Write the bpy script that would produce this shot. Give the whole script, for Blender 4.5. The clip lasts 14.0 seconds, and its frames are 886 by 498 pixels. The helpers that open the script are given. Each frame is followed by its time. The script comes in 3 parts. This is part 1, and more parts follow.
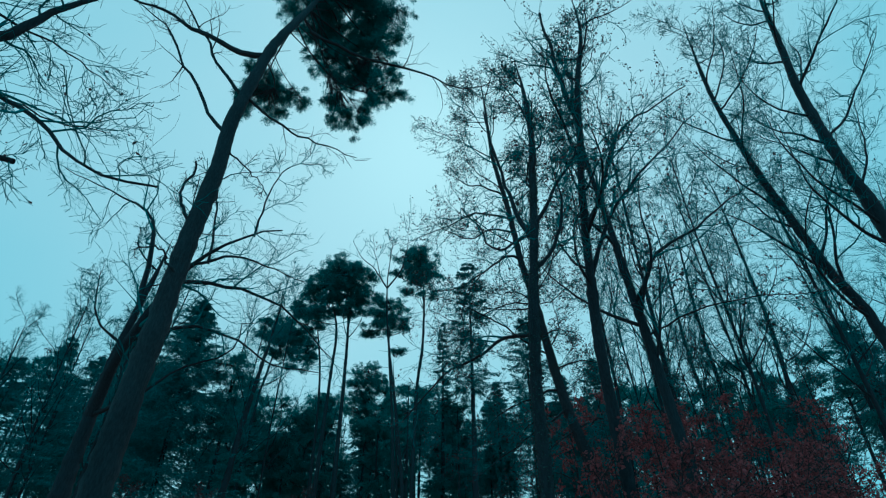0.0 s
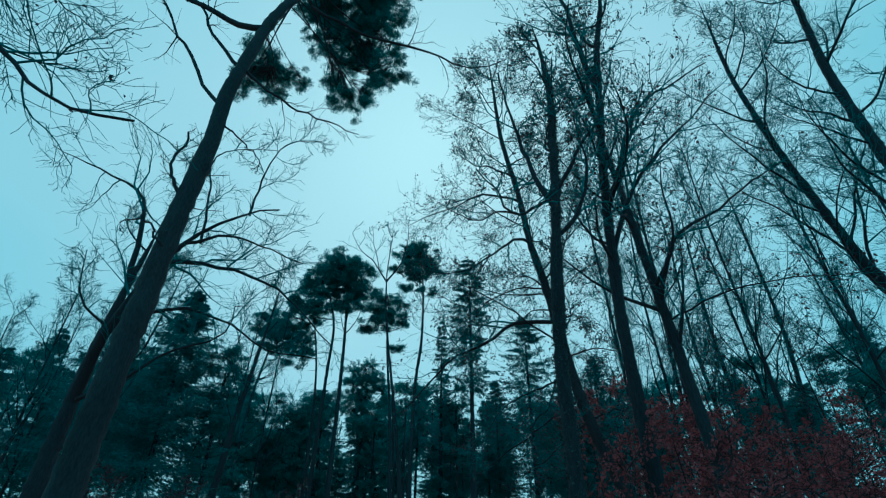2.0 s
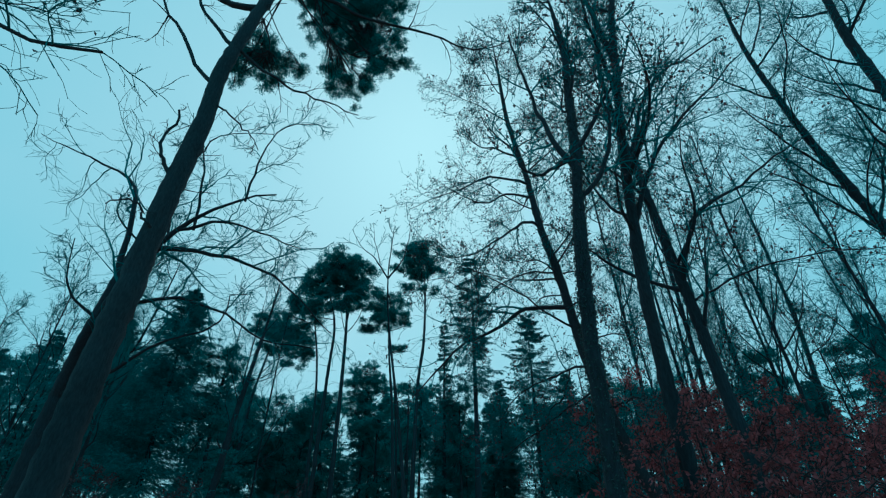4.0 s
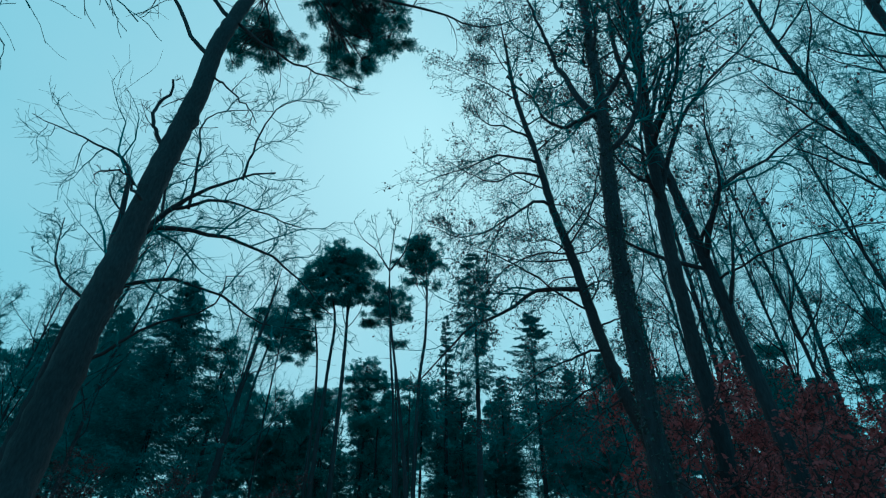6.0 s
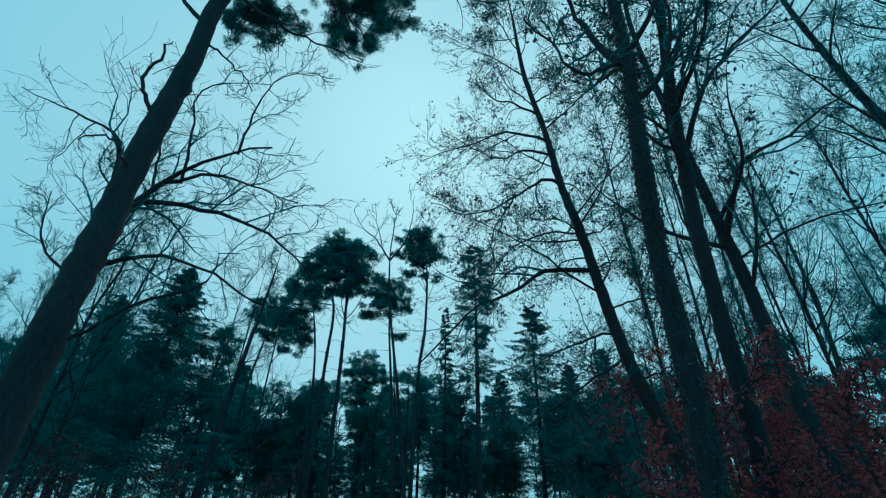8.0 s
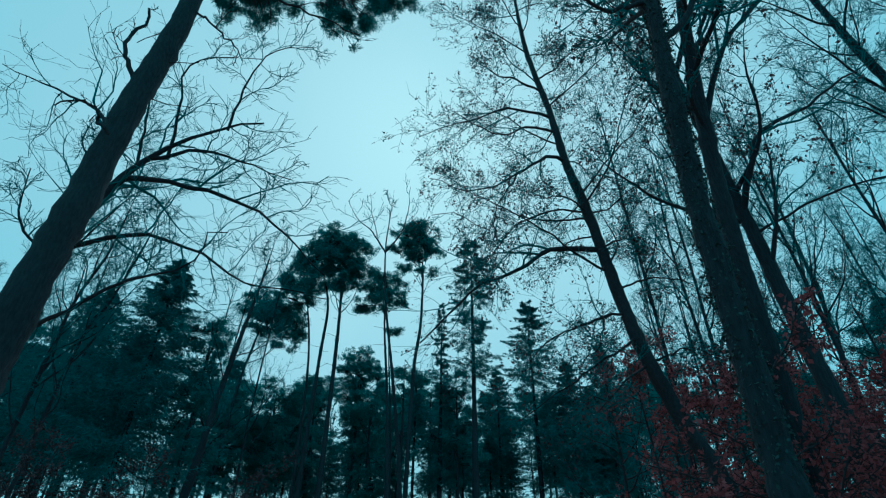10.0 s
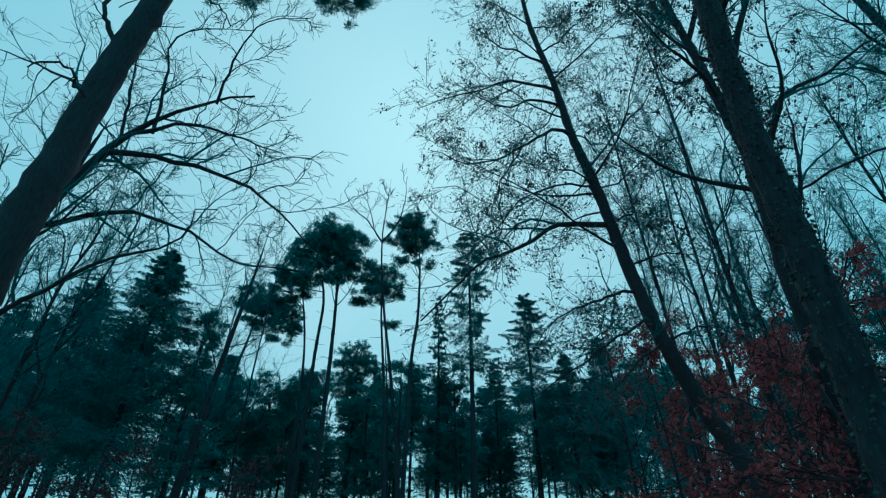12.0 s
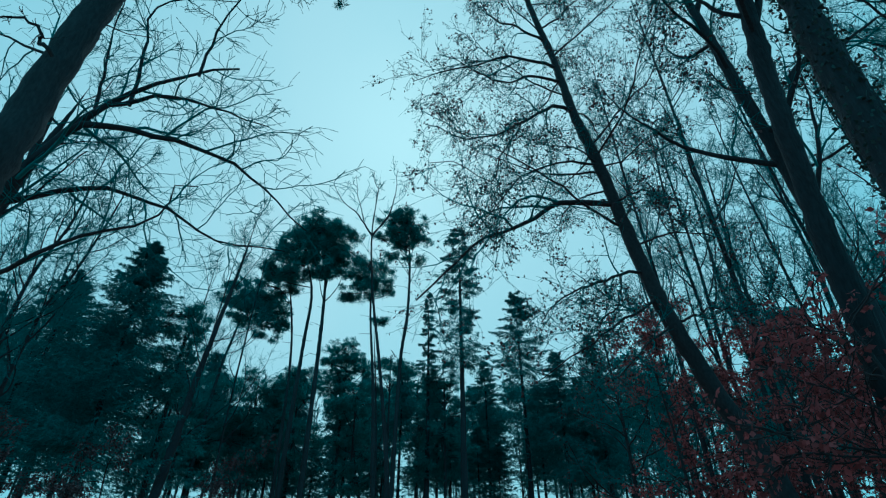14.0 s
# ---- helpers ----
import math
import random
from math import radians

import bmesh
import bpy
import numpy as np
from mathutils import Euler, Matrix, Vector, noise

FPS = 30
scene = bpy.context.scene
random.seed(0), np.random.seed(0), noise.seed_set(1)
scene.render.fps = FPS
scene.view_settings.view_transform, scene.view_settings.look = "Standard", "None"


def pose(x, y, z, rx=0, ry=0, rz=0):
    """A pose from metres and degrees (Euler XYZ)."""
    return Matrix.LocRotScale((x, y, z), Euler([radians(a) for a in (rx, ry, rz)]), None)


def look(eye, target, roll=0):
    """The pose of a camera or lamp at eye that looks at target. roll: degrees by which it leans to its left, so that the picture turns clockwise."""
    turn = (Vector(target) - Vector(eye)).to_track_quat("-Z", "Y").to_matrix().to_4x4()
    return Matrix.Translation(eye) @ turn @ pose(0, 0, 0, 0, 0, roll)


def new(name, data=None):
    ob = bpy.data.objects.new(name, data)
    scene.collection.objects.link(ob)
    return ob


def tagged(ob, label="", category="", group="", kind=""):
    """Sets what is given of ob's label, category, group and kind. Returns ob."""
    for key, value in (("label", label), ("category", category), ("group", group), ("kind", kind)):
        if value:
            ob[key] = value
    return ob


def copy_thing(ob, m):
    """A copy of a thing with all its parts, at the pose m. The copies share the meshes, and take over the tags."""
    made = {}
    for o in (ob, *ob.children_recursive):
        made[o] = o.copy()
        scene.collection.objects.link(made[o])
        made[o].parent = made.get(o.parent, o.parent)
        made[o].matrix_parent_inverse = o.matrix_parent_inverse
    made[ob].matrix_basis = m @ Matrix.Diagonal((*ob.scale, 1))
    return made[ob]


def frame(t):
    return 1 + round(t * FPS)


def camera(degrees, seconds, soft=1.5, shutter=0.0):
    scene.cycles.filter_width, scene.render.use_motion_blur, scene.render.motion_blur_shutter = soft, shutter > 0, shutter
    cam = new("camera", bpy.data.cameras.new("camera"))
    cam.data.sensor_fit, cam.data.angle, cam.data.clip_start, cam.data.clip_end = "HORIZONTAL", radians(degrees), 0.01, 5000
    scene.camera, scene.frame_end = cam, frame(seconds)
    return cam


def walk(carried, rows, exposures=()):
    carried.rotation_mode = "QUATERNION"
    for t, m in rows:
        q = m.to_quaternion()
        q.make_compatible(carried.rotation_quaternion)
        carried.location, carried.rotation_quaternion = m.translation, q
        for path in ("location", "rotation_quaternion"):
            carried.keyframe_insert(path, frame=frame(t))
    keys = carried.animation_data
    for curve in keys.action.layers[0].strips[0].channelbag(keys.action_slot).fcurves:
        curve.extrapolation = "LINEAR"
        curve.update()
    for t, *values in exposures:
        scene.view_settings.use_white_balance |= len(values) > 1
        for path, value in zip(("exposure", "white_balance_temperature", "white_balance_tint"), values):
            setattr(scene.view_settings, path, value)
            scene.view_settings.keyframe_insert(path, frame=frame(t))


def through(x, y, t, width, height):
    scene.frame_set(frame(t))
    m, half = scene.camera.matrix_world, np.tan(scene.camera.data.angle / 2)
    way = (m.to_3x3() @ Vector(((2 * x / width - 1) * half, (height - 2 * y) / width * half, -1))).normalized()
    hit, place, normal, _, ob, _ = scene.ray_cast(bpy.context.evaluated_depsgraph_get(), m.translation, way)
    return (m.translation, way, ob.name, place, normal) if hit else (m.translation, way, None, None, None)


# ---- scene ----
cam = camera(79.7, 14.0, soft=1.2)
PATH = [
    (0, (0.013, -0.028, 1.512), (-0.001, 1.642, 2.611), 0.1),
    (0.5, (-0.062, 0.207, 1.508), (-0.066, 1.877, 2.607), 0.2),
    (1, (-0.101, 0.444, 1.497), (-0.101, 2.114, 2.597), 0.4),
    (1.5, (-0.138, 0.679, 1.5), (-0.143, 2.347, 2.604), 0.7),
    (2, (-0.202, 0.94, 1.496), (-0.208, 2.607, 2.601), 0.7),
    (2.5, (-0.266, 1.165, 1.498), (-0.273, 2.831, 2.603), 0.5),
    (3, (-0.286, 1.386, 1.488), (-0.296, 3.05, 2.598), 0.3),
    (5.5, (-0.459, 2.391, 1.434), (-0.462, 4.049, 2.552), 0.1),
    (6, (-0.497, 2.589, 1.42), (-0.505, 4.249, 2.536), 0.4),
    (6.5, (-0.516, 2.773, 1.42), (-0.526, 4.434, 2.533), 0.6),
    (7, (-0.53, 2.957, 1.403), (-0.54, 4.617, 2.517), 0.7),
    (7.5, (-0.549, 3.152, 1.412), (-0.559, 4.813, 2.526), 0.9),
    (8, (-0.584, 3.305, 1.4), (-0.591, 4.971, 2.506), 1.1),
    (10.5, (-0.713, 4.171, 1.336), (-0.69, 5.84, 2.438), 0.7),
    (11, (-0.736, 4.335, 1.334), (-0.703, 6.006, 2.434), 0.6),
    (11.5, (-0.75, 4.503, 1.327), (-0.718, 6.175, 2.424), 0.4),
    (12, (-0.776, 4.689, 1.317), (-0.748, 6.363, 2.41), 0.4),
    (12.5, (-0.823, 4.844, 1.316), (-0.79, 6.521, 2.404), 0.3),
    (13, (-0.861, 5.026, 1.312), (-0.812, 6.704, 2.4), 0.1),
    (13.5, (-0.877, 5.182, 1.309), (-0.817, 6.857, 2.399), -0.0),
    (14, (-0.886, 5.372, 1.299), (-0.816, 7.044, 2.394), -0.1),
]
walk(cam, [(t, look(eye, target, roll)) for t, eye, target, roll in PATH],
     exposures=((0.0, 0.0, 4240, -29), (14.0, 0.0, 4240, -29)))

# ---- world and light: an overcast winter sky ----
SUN_WAY = Vector((-0.04, 0.70, 0.71)).normalized()
world = bpy.data.worlds.new("world")
scene.world = world
world.use_nodes = True
wn, wl = world.node_tree.nodes, world.node_tree.links
sky = wn.new("ShaderNodeTexSky")
sky.sky_type, sky.sun_disc = "NISHITA", False
sky.sun_elevation, sky.sun_rotation = radians(45), radians(-3)
sky.air_density, sky.dust_density = 1.5, 4.0
coord = wn.new("ShaderNodeTexCoord")
cloud = wn.new("ShaderNodeTexNoise")
cloud.inputs["Scale"].default_value, cloud.inputs["Detail"].default_value = 2.2, 4.0
toward = wn.new("ShaderNodeVectorMath")
toward.operation = "DOT_PRODUCT"
toward.inputs[1].default_value = SUN_WAY
glow = wn.new("ShaderNodeMapRange")
glow.inputs["From Min"].default_value, glow.inputs["From Max"].default_value = 0.38, 1.0
haze = wn.new("ShaderNodeMath")
haze.operation = "MULTIPLY_ADD"
haze.inputs[1].default_value, haze.inputs[2].default_value = 0.5, -0.25
both = wn.new("ShaderNodeMath")
both.operation = "ADD"
both.use_clamp = True
ramp = wn.new("ShaderNodeValToRGB")
ramp.color_ramp.elements[0].position, ramp.color_ramp.elements[0].color = 0.0, (1.75, 4.55, 4.95, 1)
ramp.color_ramp.elements[1].position, ramp.color_ramp.elements[1].color = 1.0, (6.0, 6.12, 5.92, 1)
blend = wn.new("ShaderNodeMix")
blend.data_type = "RGBA"
blend.inputs["Factor"].default_value = 0.96
wl.new(coord.outputs["Generated"], cloud.inputs["Vector"])
wl.new(coord.outputs["Generated"], toward.inputs[0])
wl.new(toward.outputs["Value"], glow.inputs["Value"])
wl.new(cloud.outputs["Fac"], haze.inputs[0])
wl.new(glow.outputs["Result"], both.inputs[0])
wl.new(haze.outputs[0], both.inputs[1])
wl.new(both.outputs[0], ramp.inputs["Fac"])
wl.new(sky.outputs["Color"], blend.inputs["A"])
wl.new(ramp.outputs["Color"], blend.inputs["B"])
wl.new(blend.outputs["Result"], wn["Background"].inputs["Color"])
wn["Background"].inputs["Strength"].default_value = 0.1

sun = new("sun", bpy.data.lights.new("sun", "SUN"))
sun.data.energy, sun.data.angle, sun.data.color = 0.5, radians(40), (1.0, 0.96, 0.9)
sun.matrix_world = look(SUN_WAY * 60, (0, 0, 0))


# ---- materials ----
def material(name, dark, light, scale=(8, 8, 8), rough=0.85, bump=0.3, fine=6.0, by="", spread=0.25, through=0.0):
    """Two colours mixed by noise at two scales, with relief. by: 'object' or 'island' varies the tone piece by piece. through: the share of light that passes thin blades."""
    m = bpy.data.materials.new(name)
    m.use_nodes = True
    n, k = m.node_tree.nodes, m.node_tree.links
    b = n["Principled BSDF"]
    b.inputs["Roughness"].default_value = rough
    b.inputs["Specular IOR Level"].default_value = 0.25
    tc, mp = n.new("ShaderNodeTexCoord"), n.new("ShaderNodeMapping")
    mp.inputs["Scale"].default_value = scale
    k.new(tc.outputs["Object"], mp.inputs["Vector"])
    big, small = n.new("ShaderNodeTexNoise"), n.new("ShaderNodeTexNoise")
    big.inputs["Scale"].default_value, big.inputs["Detail"].default_value = 0.25, 3
    small.inputs["Scale"].default_value, small.inputs["Detail"].default_value = fine, 5
    for t in (big, small):
        k.new(mp.outputs["Vector"], t.inputs["Vector"])
    add = n.new("ShaderNodeMath")
    add.operation = "ADD"
    k.new(big.outputs["Fac"], add.inputs[0])
    k.new(small.outputs["Fac"], add.inputs[1])
    ramp = n.new("ShaderNodeValToRGB")
    ramp.color_ramp.elements[0].position, ramp.color_ramp.elements[0].color = 0.35, (*dark, 1)
    ramp.color_ramp.elements[1].position, ramp.color_ramp.elements[1].color = 0.65, (*light, 1)
    half = n.new("ShaderNodeMath")
    half.operation = "MULTIPLY"
    half.inputs[1].default_value = 0.5
    k.new(add.outputs[0], half.inputs[0])
    k.new(half.outputs[0], ramp.inputs["Fac"])
    out = ramp.outputs["Color"]
    if by:
        src = n.new("ShaderNodeNewGeometry" if by == "island" else "ShaderNodeObjectInfo")
        hsv, mr = n.new("ShaderNodeHueSaturation"), n.new("ShaderNodeMapRange")
        mr.inputs["To Min"].default_value, mr.inputs["To Max"].default_value = 1 - 2 * spread, 1 + 2 * spread
        k.new(src.outputs["Random Per Island" if by == "island" else "Random"], mr.inputs["Value"])
        k.new(mr.outputs["Result"], hsv.inputs["Value"])
        k.new(out, hsv.inputs["Color"])
        out = hsv.outputs["Color"]
    k.new(out, b.inputs["Base Color"])
    if through:
        thin, mix = n.new("ShaderNodeBsdfTranslucent"), n.new("ShaderNodeMixShader")
        mix.inputs["Fac"].default_value = through
        k.new(out, thin.inputs["Color"])
        k.new(b.outputs["BSDF"], mix.inputs[1])
        k.new(thin.outputs["BSDF"], mix.inputs[2])
        k.new(mix.outputs["Shader"], n["Material Output"].inputs["Surface"])
    if bump:
        bp = n.new("ShaderNodeBump")
        bp.inputs["Strength"].default_value, bp.inputs["Distance"].default_value = bump, 0.03
        k.new(small.outputs["Fac"], bp.inputs["Height"])
        k.new(bp.outputs["Normal"], b.inputs["Normal"])
    return m


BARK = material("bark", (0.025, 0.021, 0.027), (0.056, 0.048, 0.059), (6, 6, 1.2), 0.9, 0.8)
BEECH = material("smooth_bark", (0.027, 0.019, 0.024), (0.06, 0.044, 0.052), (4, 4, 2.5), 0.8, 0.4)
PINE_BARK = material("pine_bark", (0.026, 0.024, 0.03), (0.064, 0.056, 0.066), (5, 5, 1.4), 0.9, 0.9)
# teal distance haze is put into the twigs' base colour
HAZED_TWIG = material("hazed_twig_bark", (0.035, 0.12, 0.13), (0.075, 0.21, 0.225), (5, 5, 5), 0.9, 0)
NEEDLE = material("pine_needles", (0.045, 0.15, 0.15), (0.085, 0.25, 0.25), (2, 2, 2), 0.65, 0, 3, "island", 0.2, 0.5)
SPRUCE = material("spruce_needles", (0.055, 0.13, 0.138), (0.095, 0.205, 0.214), (2, 2, 2), 0.65, 0, 3, "island", 0.2, 0.5)
LEAF = material("withered_leaf", (0.075, 0.04, 0.048), (0.13, 0.07, 0.078), (3, 3, 3), 0.7, 0, 4, "island", 0.25)
RED_LEAF = material("red_withered_leaf", (0.26, 0.066, 0.075), (0.42, 0.11, 0.118), (2, 2, 2), 0.75, 0, 4, "island", 0.2, 0.5)
IVY = material("ivy_leaf", (0.035, 0.042, 0.04), (0.06, 0.066, 0.064), (6, 6, 6), 0.8, 0, 4, "island", 0.25)
LITTER = material("leaf_litter", (0.18, 0.105, 0.085), (0.40, 0.25, 0.195), (1, 1, 1), 0.95, 0.8, 9.0)


# ---- shapes ----
class Acc:
    """Gathers points and faces of one mesh."""

    def __init__(self):
        self.v, self.f, self.n = [], [], 0

    def add(self, v, f):
        self.v.append(v.reshape(-1, 3))
        self.f.append(f + self.n)
        self.n += v.size // 3

    def mesh(self, name, mat, smooth=True):
        me = bpy.data.meshes.new(name)
        v = np.concatenate(self.v).astype(np.float32)
        me.vertices.add(len(v))
        me.vertices.foreach_set("co", v.ravel())
        loops = np.concatenate([f.ravel() for f in self.f]).astype(np.int32)
        sizes = np.concatenate([np.full(len(f), f.shape[1]) for f in self.f])
        starts = np.concatenate(([0], np.cumsum(sizes)[:-1])).astype(np.int32)
        me.loops.add(len(loops))
        me.polygons.add(len(sizes))
        me.loops.foreach_set("vertex_index", loops)
        me.polygons.foreach_set("loop_start", starts)
        me.update(calc_edges=True)
        me.validate()
        if smooth:
            me.polygons.foreach_set("use_smooth", np.ones(len(sizes), dtype=bool))
        me.materials.append(mat)
        return me


def unit(a):
    return a / np.maximum(np.linalg.norm(a, axis=-1, keepdims=True), 1e-9)


def tubes(acc, P, R, sides, rough=0.0, rng=None):
    """m tapered tubes along paths P (m, n, 3) with radii R (m, n)."""
    m, n, _ = P.shape
    T = unit(np.gradient(P, axis=1))
    main = unit(P[:, -1] - P[:, 0])
    ref = np.where(np.abs(main[:, 2:3]) > 0.8, np.array([[1.0, 0, 0]]), np.array([[0, 0, 1.0]]))[:, None, :]
    U = unit(np.cross(np.broadcast_to(ref, T.shape), T))
    W = np.cross(T, U)
    a = np.arange(sides) * 2 * np.pi / sides
    rad = R[:, :, None] * np.ones(sides)
    if rough:
        rad = rad * (1 + rough * rng.uniform(-1, 1, rad.shape))
    V = P[:, :, None, :] + rad[..., None] * (np.cos(a)[:, None] * U[:, :, None, :] + np.sin(a)[:, None] * W[:, :, None, :])
    i = np.arange(n - 1)[:, None] * sides
    j = np.arange(sides)[None, :]
    q = np.stack([i + j, i + (j + 1) % sides, i + sides + (j + 1) % sides, i + sides + j], -1).reshape(-1, 4)
    F = (q[None] + (np.arange(m) * n * sides)[:, None, None]).reshape(-1, 4)
    acc.add(V, F)


def smooth_path(points, n):
    """n points evenly along a smooth curve through the given ones."""
    p = np.array(points, float)
    p = np.vstack([2 * p[0] - p[1], p, 2 * p[-1] - p[-2]])
    out = []
    for i in range(1, len(p) - 2):
        t = np.linspace(0, 1, 12, endpoint=False)[:, None]
        a, b, c, d = p[i - 1], p[i], p[i + 1], p[i + 2]
        out.append(0.5 * (2 * b + (c - a) * t + (2 * a - 5 * b + 4 * c - d) * t ** 2 + (3 * b - a - 3 * c + d) * t ** 3))
    q = np.vstack(out + [p[-2:-1]])
    s = np.concatenate(([0], np.cumsum(np.linalg.norm(np.diff(q, axis=0), axis=1))))
    u = np.linspace(0, s[-1], n)
    return np.stack([np.interp(u, s, q[:, k]) for k in range(3)], -1)


def crooked(course, n, rng, amount):
    """A smooth course with small kinks that grow along it."""
    p = smooth_path(course, n)
    k = np.cumsum(rng.normal(0, amount, (n, 3)), axis=0)
    return p + (k - np.linspace(0, 1, n)[:, None] * k[-1]) * (np.arange(n) > 0)[:, None]


def sample(P, R, which, s):
    """Places, directions and radii at shares s along the paths."""
    n = P.shape[1]
    x = np.clip(s * (n - 1), 0, n - 1.001)
    i = x.astype(int)
    w = (x - i)[:, None]
    a, b = P[which, i], P[which, i + 1]
    r = R[which, i] * (1 - w[:, 0]) + R[which, i + 1] * w[:, 0]
    return a * (1 - w) + b * w, unit(b - a), r


def spawn(rng, P, R, k, s0, s1, angle, lengths, rise, wiggle, n, tip, thin=0.6, stout=0.012):
    """k side branches on each path: lengths is a function of the share along the parent."""
    m = len(P)
    which = np.repeat(np.arange(m), k)
    s = s0 + (s1 - s0) * (np.tile(np.arange(k), m) + rng.uniform(0, 1, m * k)) / k
    p, t, r = sample(P, R, which, s)
    side = unit(np.cross(t, unit(rng.normal(size=(m * k, 3)))))
    ang = np.radians(angle + rng.normal(0, 10, m * k))[:, None]
    d = np.cos(ang) * t + np.sin(ang) * side
    size = np.linalg.norm(P[:, -1] - P[:, 0], axis=1)[which]
    L = lengths(s, size) * rng.uniform(0.6, 1.2, m * k)
    step = (L / (n - 1))[:, None]
    out = [p]
    for i in range(n - 1):
        d = unit(d + wiggle * rng.normal(size=d.shape) + np.array([0, 0, rise]))
        out.append(out[-1] + d * step)
    r0 = np.minimum(r * thin, stout * L + tip)
    taper = np.linspace(1, 0, n)[None, :] ** 0.8
    return np.stack(out, 1), np.maximum(r0[:, None] * taper, tip)


def blades(acc, rng, at, along, length, width, jitter=0.6):
    """Narrow three-cornered blades from the places, about the directions."""
    m = len(at)
    d = unit(along + jitter * rng.normal(size=(m, 3)))
    w = unit(np.cross(d, rng.normal(size=(m, 3))))
    l = (length * rng.uniform(0.6, 1.25, m))[:, None]
    v = np.stack([at - w * width / 2, at + w * width / 2, at + d * l], 1)
    acc.add(v, np.arange(m * 3).reshape(-1, 3))


def leaves(acc, rng, at, size, flat=0.4):
    """Small pointed leaves, folded along the middle, hanging at the places."""
    m = len(at)
    d = unit(rng.normal(size=(m, 3)) + np.array([0, 0, -0.7]))
    w = unit(np.cross(d, rng.normal(size=(m, 3)) + np.array([0, 0, flat])))
    h = np.cross(d, w)
    l = (size * rng.uniform(0.6, 1.3, m))[:, None]
    v = np.stack([at, at + d * l * 0.5 + w * l * 0.32 + h * l * 0.1, at + d * l, at + d * l * 0.5 - w * l * 0.32 + h * l * 0.1], 1)
    q = np.array([[0, 1, 2], [0, 2, 3]])
    acc.add(v, (q[None] + (np.arange(m) * 4)[:, None, None]).reshape(-1, 3))


def thing(name, at, label, category, group=""):
    ob = new(name)
    ob.location = at
    ob.empty_display_size = 0.2
    return tagged(ob, label, category, group)


def part(name, mesh, parent, label="", kind=""):
    ob = new(name, mesh)
    ob.parent = parent
    return tagged(ob, label, kind=kind)


def trunk_part(root, path, radii, mat, rng, sides=14, name="trunk"):
    """A stem with an uneven outline: swellings along it, and burrs where old limbs broke off."""
    own = np.random.default_rng(len(path) * sides + int(1000 * abs(float(path[-1, 0]))))
    rng.uniform(-1, 1, (1, len(path), sides))
    n = 3 * len(path) - 2
    u, v = np.linspace(0, 1, len(path)), np.linspace(0, 1, n)
    fine = np.stack([np.interp(v, u, path[:, k]) for k in range(3)], -1)
    swell = np.convolve(own.normal(0, 1, n + 4), np.ones(5) / 5, "valid")
    burr = np.where(own.uniform(0, 1, n) > 0.93, own.uniform(0.08, 0.2, n), 0)
    fine[1:-1] += own.normal(0, 0.05, (n - 2, 3)) * np.interp(v, u, radii)[1:-1, None] * np.array([1, 1, 0])
    acc = Acc()
    tubes(acc, fine[None], (np.interp(v, u, radii) * (1 + 0.07 * swell + burr))[None], sides, 0.06, own)
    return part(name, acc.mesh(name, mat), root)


def trunk_radii(n, r0, r1, flare=0.5):
    u = np.linspace(0, 1, n)
    return (r0 + (r1 - r0) * u ** 0.9) * (1 + flare * np.exp(-u * 26)) * np.clip((1 - u) * 6 + 0.1, 0.1, 1)


def crown_of(root, rng, P, R, mat, twig_r, k2, k3, leaf=0, leaf_size=0.06, each=True, rise=0.05, reach=1.0, k4=0, leaf_mat=LEAF, twig_mat=HAZED_TWIG):
    """Side branches, twigs and withered leaves on the limbs P. each: every limb is a part with its own spray of twigs and leaves."""
    P2, R2 = spawn(rng, P, R, k2, 0.18, 0.98, 48, lambda s, L: reach * L * (0.55 - 0.33 * s), rise, 0.22, 8, twig_r * 1.5)
    P3, R3 = spawn(rng, P2, R2, k3, 0.15, 1.0, 45, lambda s, L: np.maximum(0.6 * L * (1 - 0.5 * s), 0.25), rise * 0.6, 0.26, 4, twig_r)
    ends, per = P3, k2 * k3
    if k4:
        P4, R4 = spawn(rng, P3, R3, k4, 0.2, 1.0, 42, lambda s, L: np.maximum(0.55 * L, 0.18), 0.02, 0.15, 4, twig_r * 0.8)
        ends, per = P4, per * k4
    w = np.sort(rng.integers(0, len(ends), leaf))
    at = sample(ends, np.ones(ends.shape[:2]), w, rng.uniform(0.2, 1, leaf))[0] + rng.normal(0, 0.02, (leaf, 3)) if leaf else None
    groups = [(i, i + 1) for i in range(len(P))] if each else [(0, len(P))]
    for a, b in groups:
        acc, spray = Acc(), Acc()
        tubes(acc, P[a:b], R[a:b], 8 if each else 6, 0.06, rng)
        tubes(spray, P2[a * k2:b * k2], R2[a * k2:b * k2], 5 if each else 4)
        tubes(spray, P3[a * k2 * k3:b * k2 * k3], R3[a * k2 * k3:b * k2 * k3], 3)
        if k4:
            tubes(spray, P4[a * per:b * per], R4[a * per:b * per], 3)
        name = "limb" if each else "branchwork"
        limb = part(name, acc.mesh(name, mat), root, kind="" if each else "stuff")
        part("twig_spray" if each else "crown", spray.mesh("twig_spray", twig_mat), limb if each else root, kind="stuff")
        if leaf:
            here = at[(w >= a * per) & (w < b * per)]
            if len(here):
                acc = Acc()
                leaves(acc, rng, here, leaf_size)
                part("foliage", acc.mesh("foliage", leaf_mat, False), limb if each else root, "withered brown leaves", "stuff")


